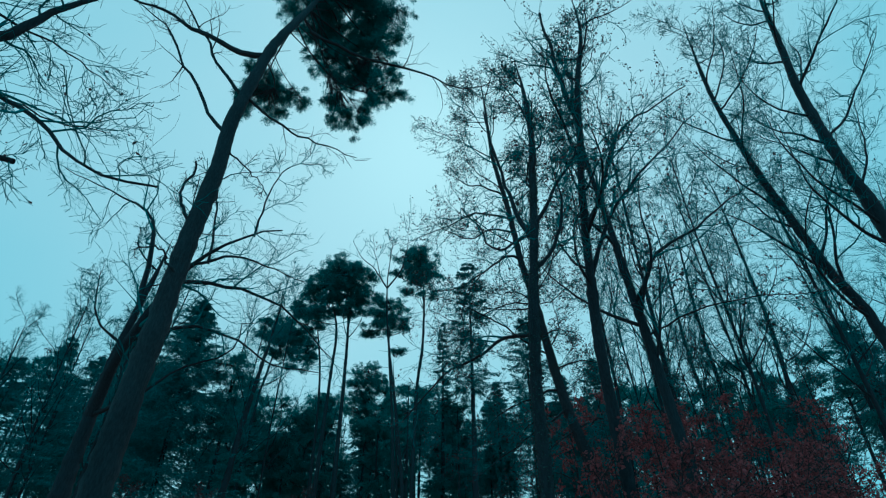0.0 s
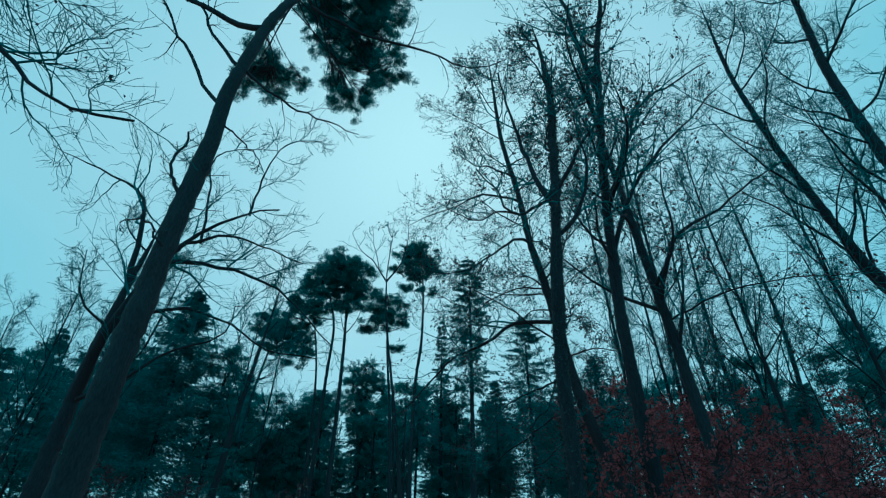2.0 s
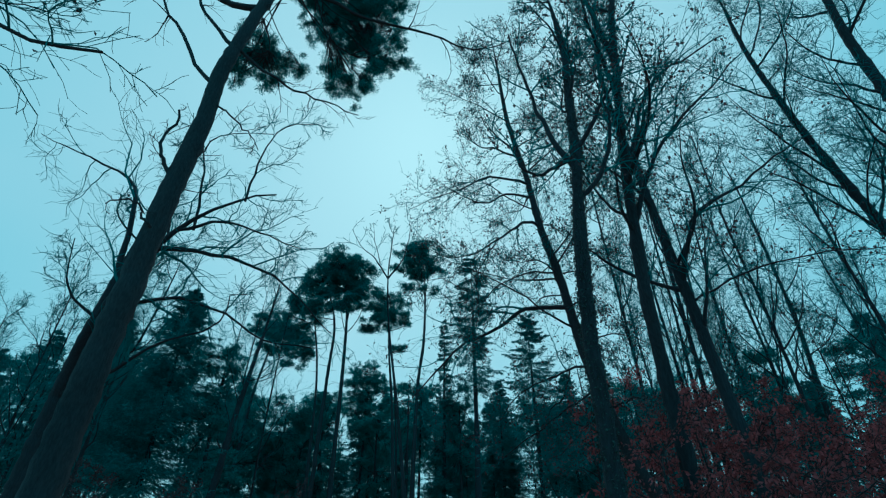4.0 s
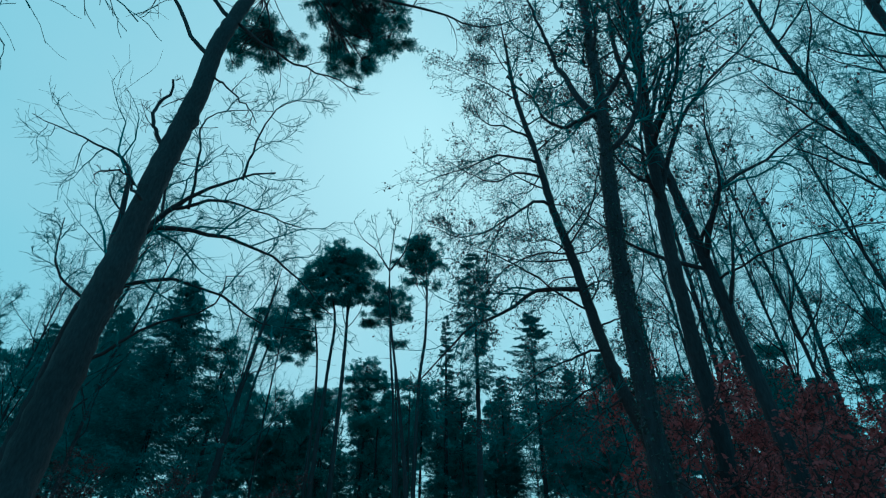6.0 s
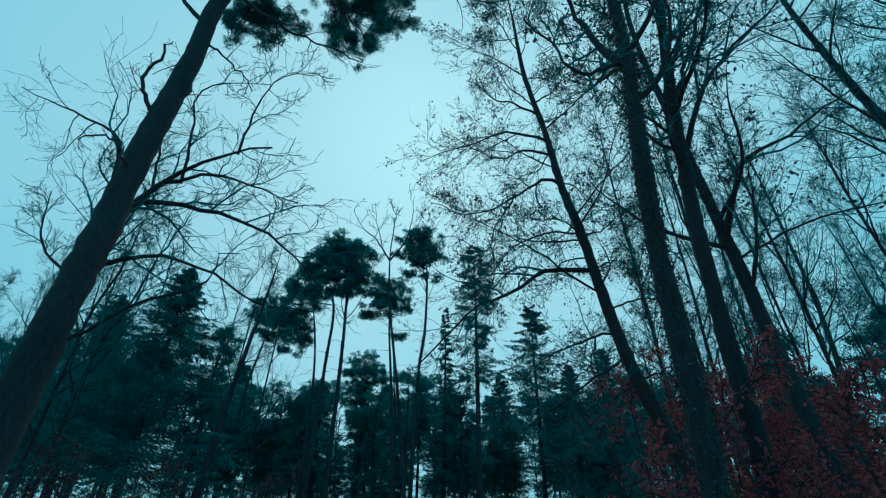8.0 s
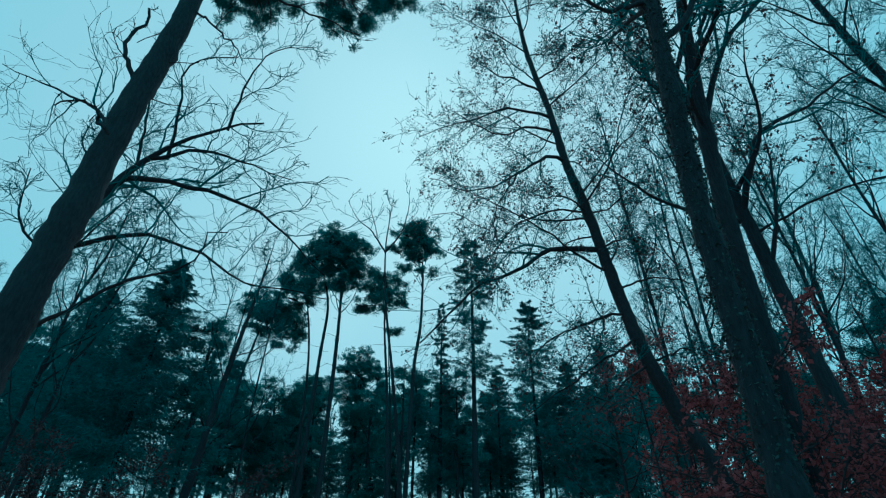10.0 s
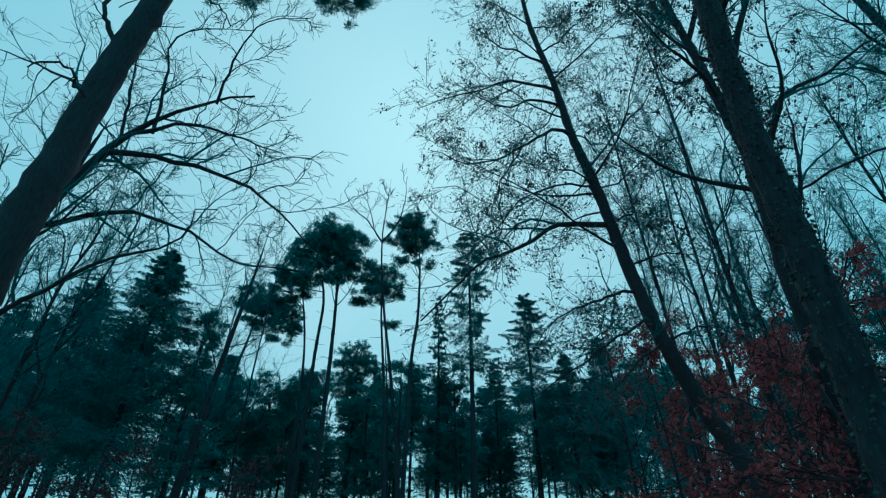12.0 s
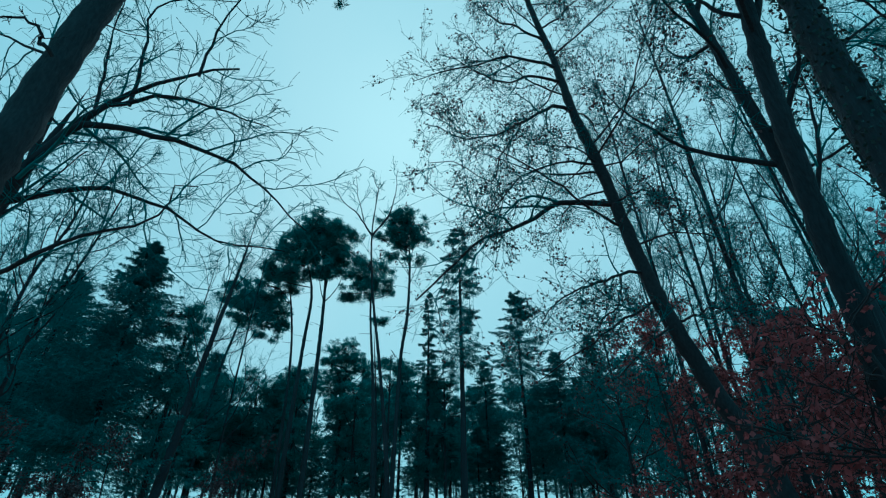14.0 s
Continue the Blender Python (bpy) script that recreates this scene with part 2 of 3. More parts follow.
def bare_tree(label, stem, r0, r1, limbs, limb_len, start, seed, mat=BARK, twig_r=0.006, k2=9, k3=9, leaf=0, leaf_size=0.07,
              own=(), rise=0.07, angle=55, each=True, name="bare_tree", sides=14, end=0.98, group="bare trees of the wood", k4=0, reach=1.0, stout=0.012, leaf_mat=LEAF, twig_mat=HAZED_TWIG):
    """A leafless tree: stem and own limbs as given courses, the rest of the limbs grown."""
    rng = np.random.default_rng(seed)
    base = np.array(stem[0], float)
    root = thing(name, base, label, "tree", group)
    path = smooth_path(np.array(stem) - base, 40)
    rad = trunk_radii(40, r0, r1)
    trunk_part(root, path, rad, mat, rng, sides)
    Ps, Rs = [], []
    if limbs:
        P, R = spawn(rng, path[None], rad[None], limbs, start, end, angle, lambda s, L: limb_len * (1.1 - 0.6 * (s - start) / (1 - start)), rise, 0.11, 14, twig_r * 2, stout=stout)
        Ps.append(P), Rs.append(R)
    for course, a, b in own:
        limb = crooked(course, 14, rng, 0.03) - base
        near = path[np.argmin(np.linalg.norm(path - limb[0], axis=1))]
        if np.linalg.norm(near - limb[0]) < 0.45:
            limb = limb + (near - limb[0]) * np.linspace(1, 0, 14)[:, None] ** 2
        Ps.append(limb[None])
        Rs.append((b + (a - b) * np.linspace(1, 0, 14) ** 1.3)[None])
    crown_of(root, rng, np.concatenate(Ps), np.concatenate(Rs), mat, twig_r, k2, k3, leaf, leaf_size, each, rise * 0.6, reach, k4, leaf_mat, twig_mat)
    return root


def clumps(acc, rng, centres, size, per, length, width):
    """Tufts of needles standing out from the clump centres."""
    m = len(centres)
    d = unit(rng.normal(size=(m * per, 3)) + np.array([0, 0, 0.25]))
    at = np.repeat(centres, per, 0) + d * np.repeat(size, per)[:, None] * rng.uniform(0.1, 1, (m * per, 1)) * np.array([1, 1, 0.7])
    blades(acc, rng, at, d, length, width, 0.5)


def pine(label, stem, r0, lobes, seed, per=46, blade=(0.3, 0.05), clump=0.42, dense=9.0, dead=10, group="pines of the wood", sides=12, own=()):
    """A pine: a long bare stem, boughs to the lobes (x, y, z, rx, rz) of its crown, needles in tufts, dead snags below."""
    rng = np.random.default_rng(seed)
    base = np.array(stem[0], float)
    root = thing("pine_tree", base, label, "tree", group)
    path = smooth_path(np.array(stem) - base, 36)
    rad = trunk_radii(36, r0, r0 * 0.3, 0.35)
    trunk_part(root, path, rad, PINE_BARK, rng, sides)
    boughs, needle = Acc(), Acc()
    for x, y, z, rx, rz, *thin in lobes:
        c = np.array((x, y, z)) - base
        k = int(np.clip(np.argmin(np.linalg.norm(path - (c - [0, 0, 0.6 * rz + 0.35 * rx]), axis=1)), 16, 35))
        count = max(6, int((thin[0] if thin else 1.0) * dense * rx * rx * max(rz, 0.6)))
        knots = max(4, count // 8)
        d = unit(rng.normal(size=(knots, 3)))
        knot = c + d * rng.uniform(0.4, 1.0, (knots, 1)) ** 0.6 * np.array([rx, rx, rz])
        knot[:, 2] = np.where(knot[:, 2] < c[2] - 0.5 * rz, c[2] - 0.5 * rz + rng.normal(0, 0.12, knots), knot[:, 2])
        at = knot[rng.integers(0, knots, count)] + rng.normal(0, 1, (count, 3)) * np.array([0.2 * rx, 0.2 * rx, 0.09 * rx])
        main = max(1, int(1.5 * rx * rx))
        ks = np.clip(k + rng.integers(-3, 6, main), 24, 35)
        tip = c + unit(rng.normal(size=(main, 3))) * np.array([rx, rx, rz]) * 0.75
        bend = path[ks] * 0.5 + tip * 0.5 + np.array([0, 0, -0.1 * rx]) + rng.normal(0, 1, tip.shape) * (0.22 * rx + 0.12 * np.linalg.norm(tip - path[ks], axis=1)[:, None])
        u = np.linspace(0, 1, 8)[None, :, None]
        P = (1 - u) ** 2 * path[ks][:, None] + 2 * u * (1 - u) * bend[:, None] + u ** 2 * tip[:, None]
        R = np.linspace(min(0.13 * r0 + 0.015, 0.025 * rx + 0.008), 0.008, 8)[None] * np.ones((main, 1))
        tubes(boughs, P, R, 6)
        near = np.argmin(np.linalg.norm(at[:, None] - P[None, :, 5], axis=2), axis=1)
        u = np.linspace(0, 1, 4)[None, :, None]
        S = P[near, 5 + rng.integers(0, 3, count)][:, None] * (1 - u) + at[:, None] * u + rng.normal(0, 0.05 * rx, (count, 4, 3)) * (u > 0)
        tubes(boughs, S, np.linspace(0.012, 0.005, 4)[None] * np.ones((count, 1)), 3)
        clumps(needle, rng, at, clump * rng.uniform(0.6, 1.3, count), per, *blade)
    if dead:
        P, R = spawn(rng, path[None], rad[None], dead, 0.35, 0.85, 75, lambda s, L: 0.9 + 0 * s, -0.03, 0.12, 6, 0.01)
        tubes(boughs, P, R, 4)
    for course, a, b in own:
        P, R = (crooked(course, 14, rng, 0.05) - base)[None], np.linspace(a, b, 14)[None]
        P2, R2 = spawn(rng, P, R, 7, 0.3, 1.0, 45, lambda s, L: 0.3 * L * (1.1 - 0.6 * s), 0.02, 0.2, 7, 0.007)
        P3, R3 = spawn(rng, P2, R2, 5, 0.2, 1.0, 45, lambda s, L: 0.5 * L, 0.0, 0.2, 5, 0.005)
        limb = Acc()
        tubes(limb, P, R, 7, 0.06, rng)
        tubes(limb, P2, R2, 4)
        tubes(limb, P3, R3, 3)
        part("limb", limb.mesh("limb", PINE_BARK), root, "bare dead limb")
    part("branchwork", boughs.mesh("branchwork", PINE_BARK), root, kind="stuff")
    part("crown", needle.mesh("crown", NEEDLE, False), root, "dark green needle tufts", "stuff")
    return root


def spruce(label, at, h, r, seed, low=0.12, rows=34, per=7, blades_each=46, sparse=0.0, group="spruces of the wood", width=0.05, length=0.3, power=0.85):
    """A spruce: a straight stem and whorls of drooping boughs fringed with needles."""
    rng = np.random.default_rng(seed)
    root = thing("spruce_tree", at, label, "tree", group)
    path = smooth_path([(0, 0, -0.1), (0.05, 0, h * 0.5), (0, 0.03, h)], 24)
    rad = trunk_radii(24, 0.011 * h + 0.03, 0.02, 0.3)
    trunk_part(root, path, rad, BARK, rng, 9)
    m = rows * per
    z = h * (low + (0.985 - low) * (np.repeat(np.arange(rows), per) + rng.uniform(0, 1, m)) / rows)
    share = (1 - z / h) / (1 - low)
    L = r * (share ** power) * rng.uniform(0.55, 1.15, m) + 0.12
    if sparse:
        keep = rng.uniform(size=m) > sparse
        z, L, share, m = z[keep], L[keep], share[keep], int(keep.sum())
    a = rng.uniform(0, 2 * np.pi, m)
    out = np.stack([np.cos(a), np.sin(a), 0 * a], -1)
    u = np.linspace(0, 1, 4)
    hang = rng.uniform(0.3, 1.5, (m, 1))
    droop = (-0.5 * u + 0.34 * u ** 2)[None, :] * (0.3 + share[:, None]) * hang
    P = out[:, None] * (L[:, None] * u)[..., None]
    P[..., 2] += z[:, None] + L[:, None] * droop + 0.1 * L[:, None] * (1 - share[:, None]) * u
    boughs, needle = Acc(), Acc()
    tubes(boughs, P, np.linspace(0.022, 0.006, 4)[None] * np.ones((m, 1)), 3)
    which = np.repeat(np.arange(m), blades_each)
    s = rng.uniform(0.12, 1, len(which)) ** 0.8
    p, t, _ = sample(P, np.ones(P.shape[:2]), which, s)
    side = np.cross(t, np.array([0, 0, 1.0])) * rng.choice([-1, 1], len(which))[:, None]
    spread = (0.36 * L[which] * (1.05 - s) * rng.uniform(0, 1, len(which)) ** 1.3)[:, None]
    p = p + side * spread + np.array([0, 0, -1.0]) * spread * rng.uniform(0.0, 0.5, (len(which), 1))
    blades(needle, rng, p, t * 0.6 + side * 0.7 + np.array([0, 0, -0.5]), length, width, 0.35)
    # boughs take the twig colour with the teal haze in it
    part("branchwork", boughs.mesh("branchwork", HAZED_TWIG), root, kind="stuff")
    part("crown", needle.mesh("crown", SPRUCE, False), root, "dark needle fringes", "stuff")
    return root


# ---- ground: one sheet to the horizon, uneven near by ----
def build_ground():
    acc = Acc()
    ring = np.concatenate((np.linspace(0, 60, 31)[1:], [80, 120, 200, 400, 900, 2500]))
    a = np.linspace(0, 2 * np.pi, 72, endpoint=False)
    v = [np.array([[0.0, 5.0, 0.0]])]
    for i, r in enumerate(ring):
        x, y = r * np.cos(a), 5 + r * np.sin(a)
        z = np.array([0.10 * noise.noise((p * 0.21, q * 0.21, 0.0)) for p, q in zip(x, y)]) if r < 100 else 0 * a
        v.append(np.stack([x, y, z - 0.02], -1))
    V = np.concatenate(v)
    acc.v.append(V)
    j = np.arange(72)
    acc.f.append(np.stack([0 * j, 1 + j, 1 + (j + 1) % 72], -1))
    i = np.arange(len(ring) - 1)[:, None] * 72 + 1
    acc.f.append(np.stack([i + j, i + 72 + j, i + 72 + (j + 1) % 72, i + (j + 1) % 72], -1).reshape(-1, 4))
    acc.n = len(V)
    tagged(new("ground", acc.mesh("ground", LITTER)), "forest floor under brown leaf litter", "ground", kind="structure")


build_ground()

# ---- the big trees beside the way ----
BIG = "big trees beside the way"
# tall pine on one side, bent half way up
pine_limb_a = ([(-6.2, 10.8, 12.5), (-7.0, 10.7, 13.6), (-8.0, 10.5, 15.2), (-9.0, 10.3, 16.9), (-10.4, 10.1, 18.2)], 0.06, 0.015)
pine_limb_b = ([(-6.1, 10.85, 14.2), (-7.45, 10.7, 16.2), (-8.6, 10.5, 18.1), (-9.4, 10.4, 19.4)], 0.06, 0.015)
pine_limb_c = ([(-5.9, 10.95, 16.3), (-7.15, 10.7, 16.5), (-8.4, 10.5, 17.3), (-9.5, 10.4, 18.0), (-10.6, 10.2, 18.4)], 0.11, 0.03)
pine_limb_d = ([(-6.0, 10.9, 14.2), (-5.2, 11.1, 13.6), (-4.2, 11.3, 12.9), (-3.2, 11.6, 12.6), (-2.7, 11.8, 12.6)], 0.05, 0.012)
pine_limb_e = ([(-5.0, 11.9, 19.0), (-2.75, 12.8, 18.4), (-1.0, 12.8, 17.9), (0.2, 12.7, 17.0), (1.2, 12.6, 16.8), (1.85, 12.5, 17.0)], 0.07, 0.015)
pine_limb_f = ([(-6.24, 10.7, 9.1), (-6.56, 10.4, 9.85), (-6.54, 10.3, 10.4), (-6.5, 10.2, 11.0)], 0.05, 0.025)
pine_limb_g = ([(-6.15, 10.8, 12.1), (-5.2, 10.9, 11.1), (-4.8, 11.0, 10.5)], 0.03, 0.01)
pine_limb_h = ([(-6.3, 10.6, 7.8), (-6.6, 10.5, 8.1), (-6.9, 10.4, 8.35), (-7.3, 10.3, 8.3)], 0.035, 0.012)
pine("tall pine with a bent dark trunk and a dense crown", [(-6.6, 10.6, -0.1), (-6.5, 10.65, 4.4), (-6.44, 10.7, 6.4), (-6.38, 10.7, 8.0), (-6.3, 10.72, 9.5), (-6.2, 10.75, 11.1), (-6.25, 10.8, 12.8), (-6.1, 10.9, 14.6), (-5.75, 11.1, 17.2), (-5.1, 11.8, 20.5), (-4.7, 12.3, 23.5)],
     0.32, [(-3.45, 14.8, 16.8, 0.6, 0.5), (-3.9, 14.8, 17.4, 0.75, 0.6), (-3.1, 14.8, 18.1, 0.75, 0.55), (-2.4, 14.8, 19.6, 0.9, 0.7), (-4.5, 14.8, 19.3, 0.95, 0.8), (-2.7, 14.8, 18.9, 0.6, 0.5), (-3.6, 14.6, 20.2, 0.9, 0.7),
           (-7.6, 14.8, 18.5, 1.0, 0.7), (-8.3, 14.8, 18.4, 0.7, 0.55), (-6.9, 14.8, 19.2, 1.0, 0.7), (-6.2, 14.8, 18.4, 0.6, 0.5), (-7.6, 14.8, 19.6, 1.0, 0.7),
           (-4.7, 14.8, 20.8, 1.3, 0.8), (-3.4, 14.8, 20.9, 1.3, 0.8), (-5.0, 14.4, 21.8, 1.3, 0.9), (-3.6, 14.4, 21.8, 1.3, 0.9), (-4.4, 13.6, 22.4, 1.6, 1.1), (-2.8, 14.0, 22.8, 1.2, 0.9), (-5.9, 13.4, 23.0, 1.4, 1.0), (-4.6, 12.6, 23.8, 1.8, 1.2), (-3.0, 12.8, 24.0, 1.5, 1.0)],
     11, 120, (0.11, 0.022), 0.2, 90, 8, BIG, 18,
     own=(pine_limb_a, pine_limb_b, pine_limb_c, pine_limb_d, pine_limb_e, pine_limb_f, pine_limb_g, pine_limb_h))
# forked tree behind it, one long arm over the gap
fork_limb_a = ([(-9.4, 14, 5.4), (-8.9, 13.4, 6.6), (-8.3, 13, 7.7), (-7.75, 13, 8.9), (-7.25, 13, 9.6), (-6.5, 13, 10.2), (-5.7, 13, 10.6), (-4.9, 12.9, 10.7)], 0.17, 0.02)
fork_limb_b = ([(-5.75, 13, 10.55), (-5.55, 12.8, 11.5), (-5.35, 12.6, 12.3), (-4.9, 12.5, 12.9), (-3.9, 12.4, 12.9)], 0.035, 0.008)
fork_limb_c = ([(-7.9, 13, 8.7), (-7.65, 13, 8.95), (-6.7, 13.1, 8.9), (-5.7, 13.2, 8.75), (-4.4, 13.2, 8.15), (-3.0, 13.2, 6.75)], 0.075, 0.012)
fork_limb_d = ([(-8.6, 13.4, 7.4), (-7.1, 13.5, 7.8), (-6.1, 13.6, 7.5), (-4.5, 13.6, 6.7), (-3.4, 13.5, 6.5)], 0.06, 0.012)
fork_limb_e = ([(-9.2, 13.7, 5.4), (-7.75, 13.0, 5.8), (-7.0, 13.2, 6.5), (-5.7, 13.3, 7.05), (-5.65, 13.4, 7.9), (-5.3, 13.5, 7.95)], 0.06, 0.012)
fork_limb_f = ([(-7.26, 13.0, 9.6), (-6.2, 12.9, 9.8), (-5.2, 12.8, 9.5), (-3.9, 12.7, 8.8)], 0.05, 0.01)
fork_limb_g = ([(-7.5, 13.0, 9.4), (-7.6, 12.8, 11.0), (-7.75, 12.6, 12.6)], 0.04, 0.012)
fork_limb_h = ([(-6.9, 13.0, 9.6), (-7.0, 12.9, 11.0), (-7.15, 12.8, 12.5), (-6.2, 12.7, 12.8), (-5.3, 12.7, 12.8)], 0.045, 0.01)
fork_limb_i = ([(-9.1, 14, 8.9), (-9.4, 14.0, 11.2), (-10.0, 14.2, 12.4), (-11.5, 14.4, 13.4), (-14.0, 14.5, 14.7)], 0.09, 0.012)
bare_tree("forked leafless tree with long crooked limbs", [(-9.6, 14, -0.1), (-9.45, 14, 3), (-9.4, 14, 5.5), (-9.3, 14, 7.2), (-9.1, 14, 8.9), (-8.9, 14, 10.2), (-8.85, 14.1, 11.4)], 0.32, 0.03, 6, 2.6, 0.6, 21, BARK, 0.006, 9, 9,
          own=(fork_limb_a, fork_limb_b, fork_limb_c, fork_limb_d, fork_limb_e, fork_limb_f, fork_limb_g, fork_limb_h, fork_limb_i),
          group=BIG, rise=0.05, k4=2)
# leafy beech leaning over, with a long low arm
BEECH_LIMBS = [
    ([(1.78, 12.9, 12.0), (1.07, 12.7, 12.21), (0.47, 12.5, 12.14), (0.18, 12.3, 12.84)], 0.035, 0.008),
    ([(1.87, 12.9, 11.12), (1.36, 12.78, 11.25), (0.79, 12.66, 11.19), (0.19, 12.54, 10.68), (-0.42, 12.42, 10.25), (-1.18, 12.3, 9.75)], 0.038, 0.007),
    ([(1.92, 12.9, 10.38), (1.36, 12.75, 10.5), (0.71, 12.6, 10.13), (0.04, 12.45, 10.42), (-0.43, 12.3, 10.58)], 0.035, 0.007),
    ([(1.98, 12.9, 9.51), (1.53, 12.75, 9.57), (0.94, 12.6, 8.99), (0.09, 12.45, 8.33), (-0.92, 12.3, 8.57)], 0.045, 0.007),
    ([(1.01, 12.9, 9.3), (0.56, 12.78, 8.56), (0.35, 12.66, 7.73), (0.12, 12.54, 7.5), (-0.31, 12.42, 7.69), (-0.86, 12.3, 7.62)], 0.022, 0.006),
    ([(0.39, 12.9, 7.93), (0.42, 12.7, 7.4), (0.39, 12.5, 6.87), (0.17, 12.3, 6.19)], 0.014, 0.005),
    ([(2.12, 12.9, 8.35), (1.6, 12.6, 8.26), (1.06, 12.3, 8.19)], 0.025, 0.006),
    ([(2.14, 12.9, 8.3), (1.5, 12.75, 8.15), (0.84, 12.6, 7.76), (0.36, 12.45, 6.9), (-0.06, 12.3, 6.2)], 0.025, 0.006),
    ([(2.42, 12.9, 7.08), (1.85, 12.8, 7.07), (1.3, 12.7, 6.94), (0.74, 12.6, 6.55), (0.06, 12.5, 6.12), (-0.57, 12.4, 5.39), (-0.99, 12.3, 4.93)], 0.06, 0.014),
    ([(1.91, 12.9, 12.36), (2.46, 12.6, 12.81), (2.7, 12.3, 12.98)], 0.025, 0.008),
    ([(2.33, 12.9, 8.9), (2.97, 12.7, 9.62), (3.74, 12.5, 10.48), (4.7, 12.3, 12.24)], 0.025, 0.006),
    ([(2.58, 12.9, 7.46), (2.87, 12.6, 7.3), (3.26, 12.3, 7.04)], 0.025, 0.006),
    ([(2.58, 12.9, 5.99), (2.01, 12.7, 5.66), (1.48, 12.5, 5.25), (0.84, 12.3, 4.62)], 0.032, 0.008),
    ([(2.38, 12.9, 5.78), (1.98, 12.6, 5.09), (1.64, 12.3, 4.49)], 0.022, 0.006),
    ([(2.42, 12.9, 8.11), (2.99, 12.6, 8.15), (3.63, 12.3, 8.61)], 0.022, 0.006),
    ([(2.87, 12.9, 5.58), (2.01, 12.7, 4.85), (1.17, 12.5, 4.16), (0.59, 12.3, 3.66)], 0.03, 0.007),
    ([(3.05, 12.9, 4.91), (2.21, 12.6, 4.21), (1.44, 12.3, 3.6)], 0.025, 0.007),
    ([(3.07, 12.9, 4.81), (3.53, 12.6, 4.97), (3.96, 12.3, 4.83)], 0.025, 0.007),
    ([(2.8, 12.9, 6.19), (3.42, 12.6, 6.36), (3.91, 12.3, 6.17)], 0.025, 0.007),
]
bare_tree("slender leaning beech with sparse withered leaves", [(4.5, 12.9, -0.1), (3.92, 12.9, 2.7), (3.59, 12.9, 3.48), (3.21, 12.9, 4.43), (2.88, 12.9, 5.63), (2.65, 12.9, 6.88), (2.42, 12.9, 8.31), (2.12, 12.9, 9.7), (1.91, 12.9, 11.43), (1.53, 12.9, 13.62), (1.35, 12.9, 16.4), (1.2, 12.9, 18.2)], 0.175, 0.03, 24, 3.0, 0.36, 31, BEECH, 0.0032, 10, 9, 19000, 0.052,
          own=BEECH_LIMBS, group=BIG, rise=0.015, angle=66, k4=3, stout=0.006, reach=1.15)
# dark trunk close to the way, under ivy
IVIED = [(1.2, 7.1, -0.1), (1.25, 7.12, 2.1), (1.24, 7.1, 3.3), (1.24, 7.08, 4.05), (1.32, 7.08, 5.3), (1.47, 7.15, 6.7), (1.6, 7.35, 8.2), (1.67, 7.4, 9.2), (1.6, 7.4, 10.5), (1.5, 7.4, 11.3)]
ivied = bare_tree("dark ivy-grown trunk with a broken thin top", IVIED, 0.105, 0.05, 10, 1.9, 0.5, 41, BARK, 0.005, 8, 8, 900, 0.06, own=[([(1.45, 7.25, 6.4), (1.2, 7.3, 7.4), (0.95, 7.3, 8.6), (0.75, 7.3, 9.6)], 0.05, 0.015), ([(1.45, 7.15, 6.7), (1.3, 7.15, 6.5), (1.0, 7.1, 6.25), (0.67, 7.0, 6.15), (0.45, 6.9, 6.5), (0.25, 6.8, 6.8)], 0.03, 0.01)], group=BIG)


def ivy_on(root, stem, r0, count, seed, low, high):
    rng = np.random.default_rng(seed)
    base = np.array(stem[0])
    path = smooth_path(np.array(stem) - base, 60)
    s = rng.uniform(low, high, count)
    p, t, _ = sample(path[None], np.ones((1, 60)), np.zeros(count, int), s)
    a = rng.uniform(0, 2 * np.pi, count)
    d = np.stack([np.cos(a), np.sin(a), 0 * a], -1)
    lump = np.array([0.5 + 0.5 * noise.noise(tuple(q)) for q in p * 1.3 + d])
    acc = Acc()
    leaves(acc, rng, p + d * (r0 * (1 - 0.6 * s) + 0.05 * lump ** 2 * rng.uniform(0, 1, count))[:, None], 0.028)
    part("ivy", acc.mesh("ivy", IVY, False), root, "dark green ivy leaves", "stuff")


ivy_on(ivied, IVIED, 0.115, 5200, 42, 0.05, 0.75)

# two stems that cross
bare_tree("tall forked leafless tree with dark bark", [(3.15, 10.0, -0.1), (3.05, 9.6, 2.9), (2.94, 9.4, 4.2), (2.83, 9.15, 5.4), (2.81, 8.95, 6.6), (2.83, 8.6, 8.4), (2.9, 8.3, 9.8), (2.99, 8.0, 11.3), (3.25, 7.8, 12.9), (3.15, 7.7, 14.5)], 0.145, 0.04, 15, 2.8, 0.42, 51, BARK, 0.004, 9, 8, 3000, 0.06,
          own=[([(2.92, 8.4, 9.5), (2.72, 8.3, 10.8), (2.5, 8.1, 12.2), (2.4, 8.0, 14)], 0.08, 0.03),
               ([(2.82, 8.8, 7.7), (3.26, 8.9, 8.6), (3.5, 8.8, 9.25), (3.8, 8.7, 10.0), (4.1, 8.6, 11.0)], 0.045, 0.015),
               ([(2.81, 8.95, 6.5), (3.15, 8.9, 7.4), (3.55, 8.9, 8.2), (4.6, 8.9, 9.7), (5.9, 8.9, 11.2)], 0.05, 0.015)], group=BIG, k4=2)
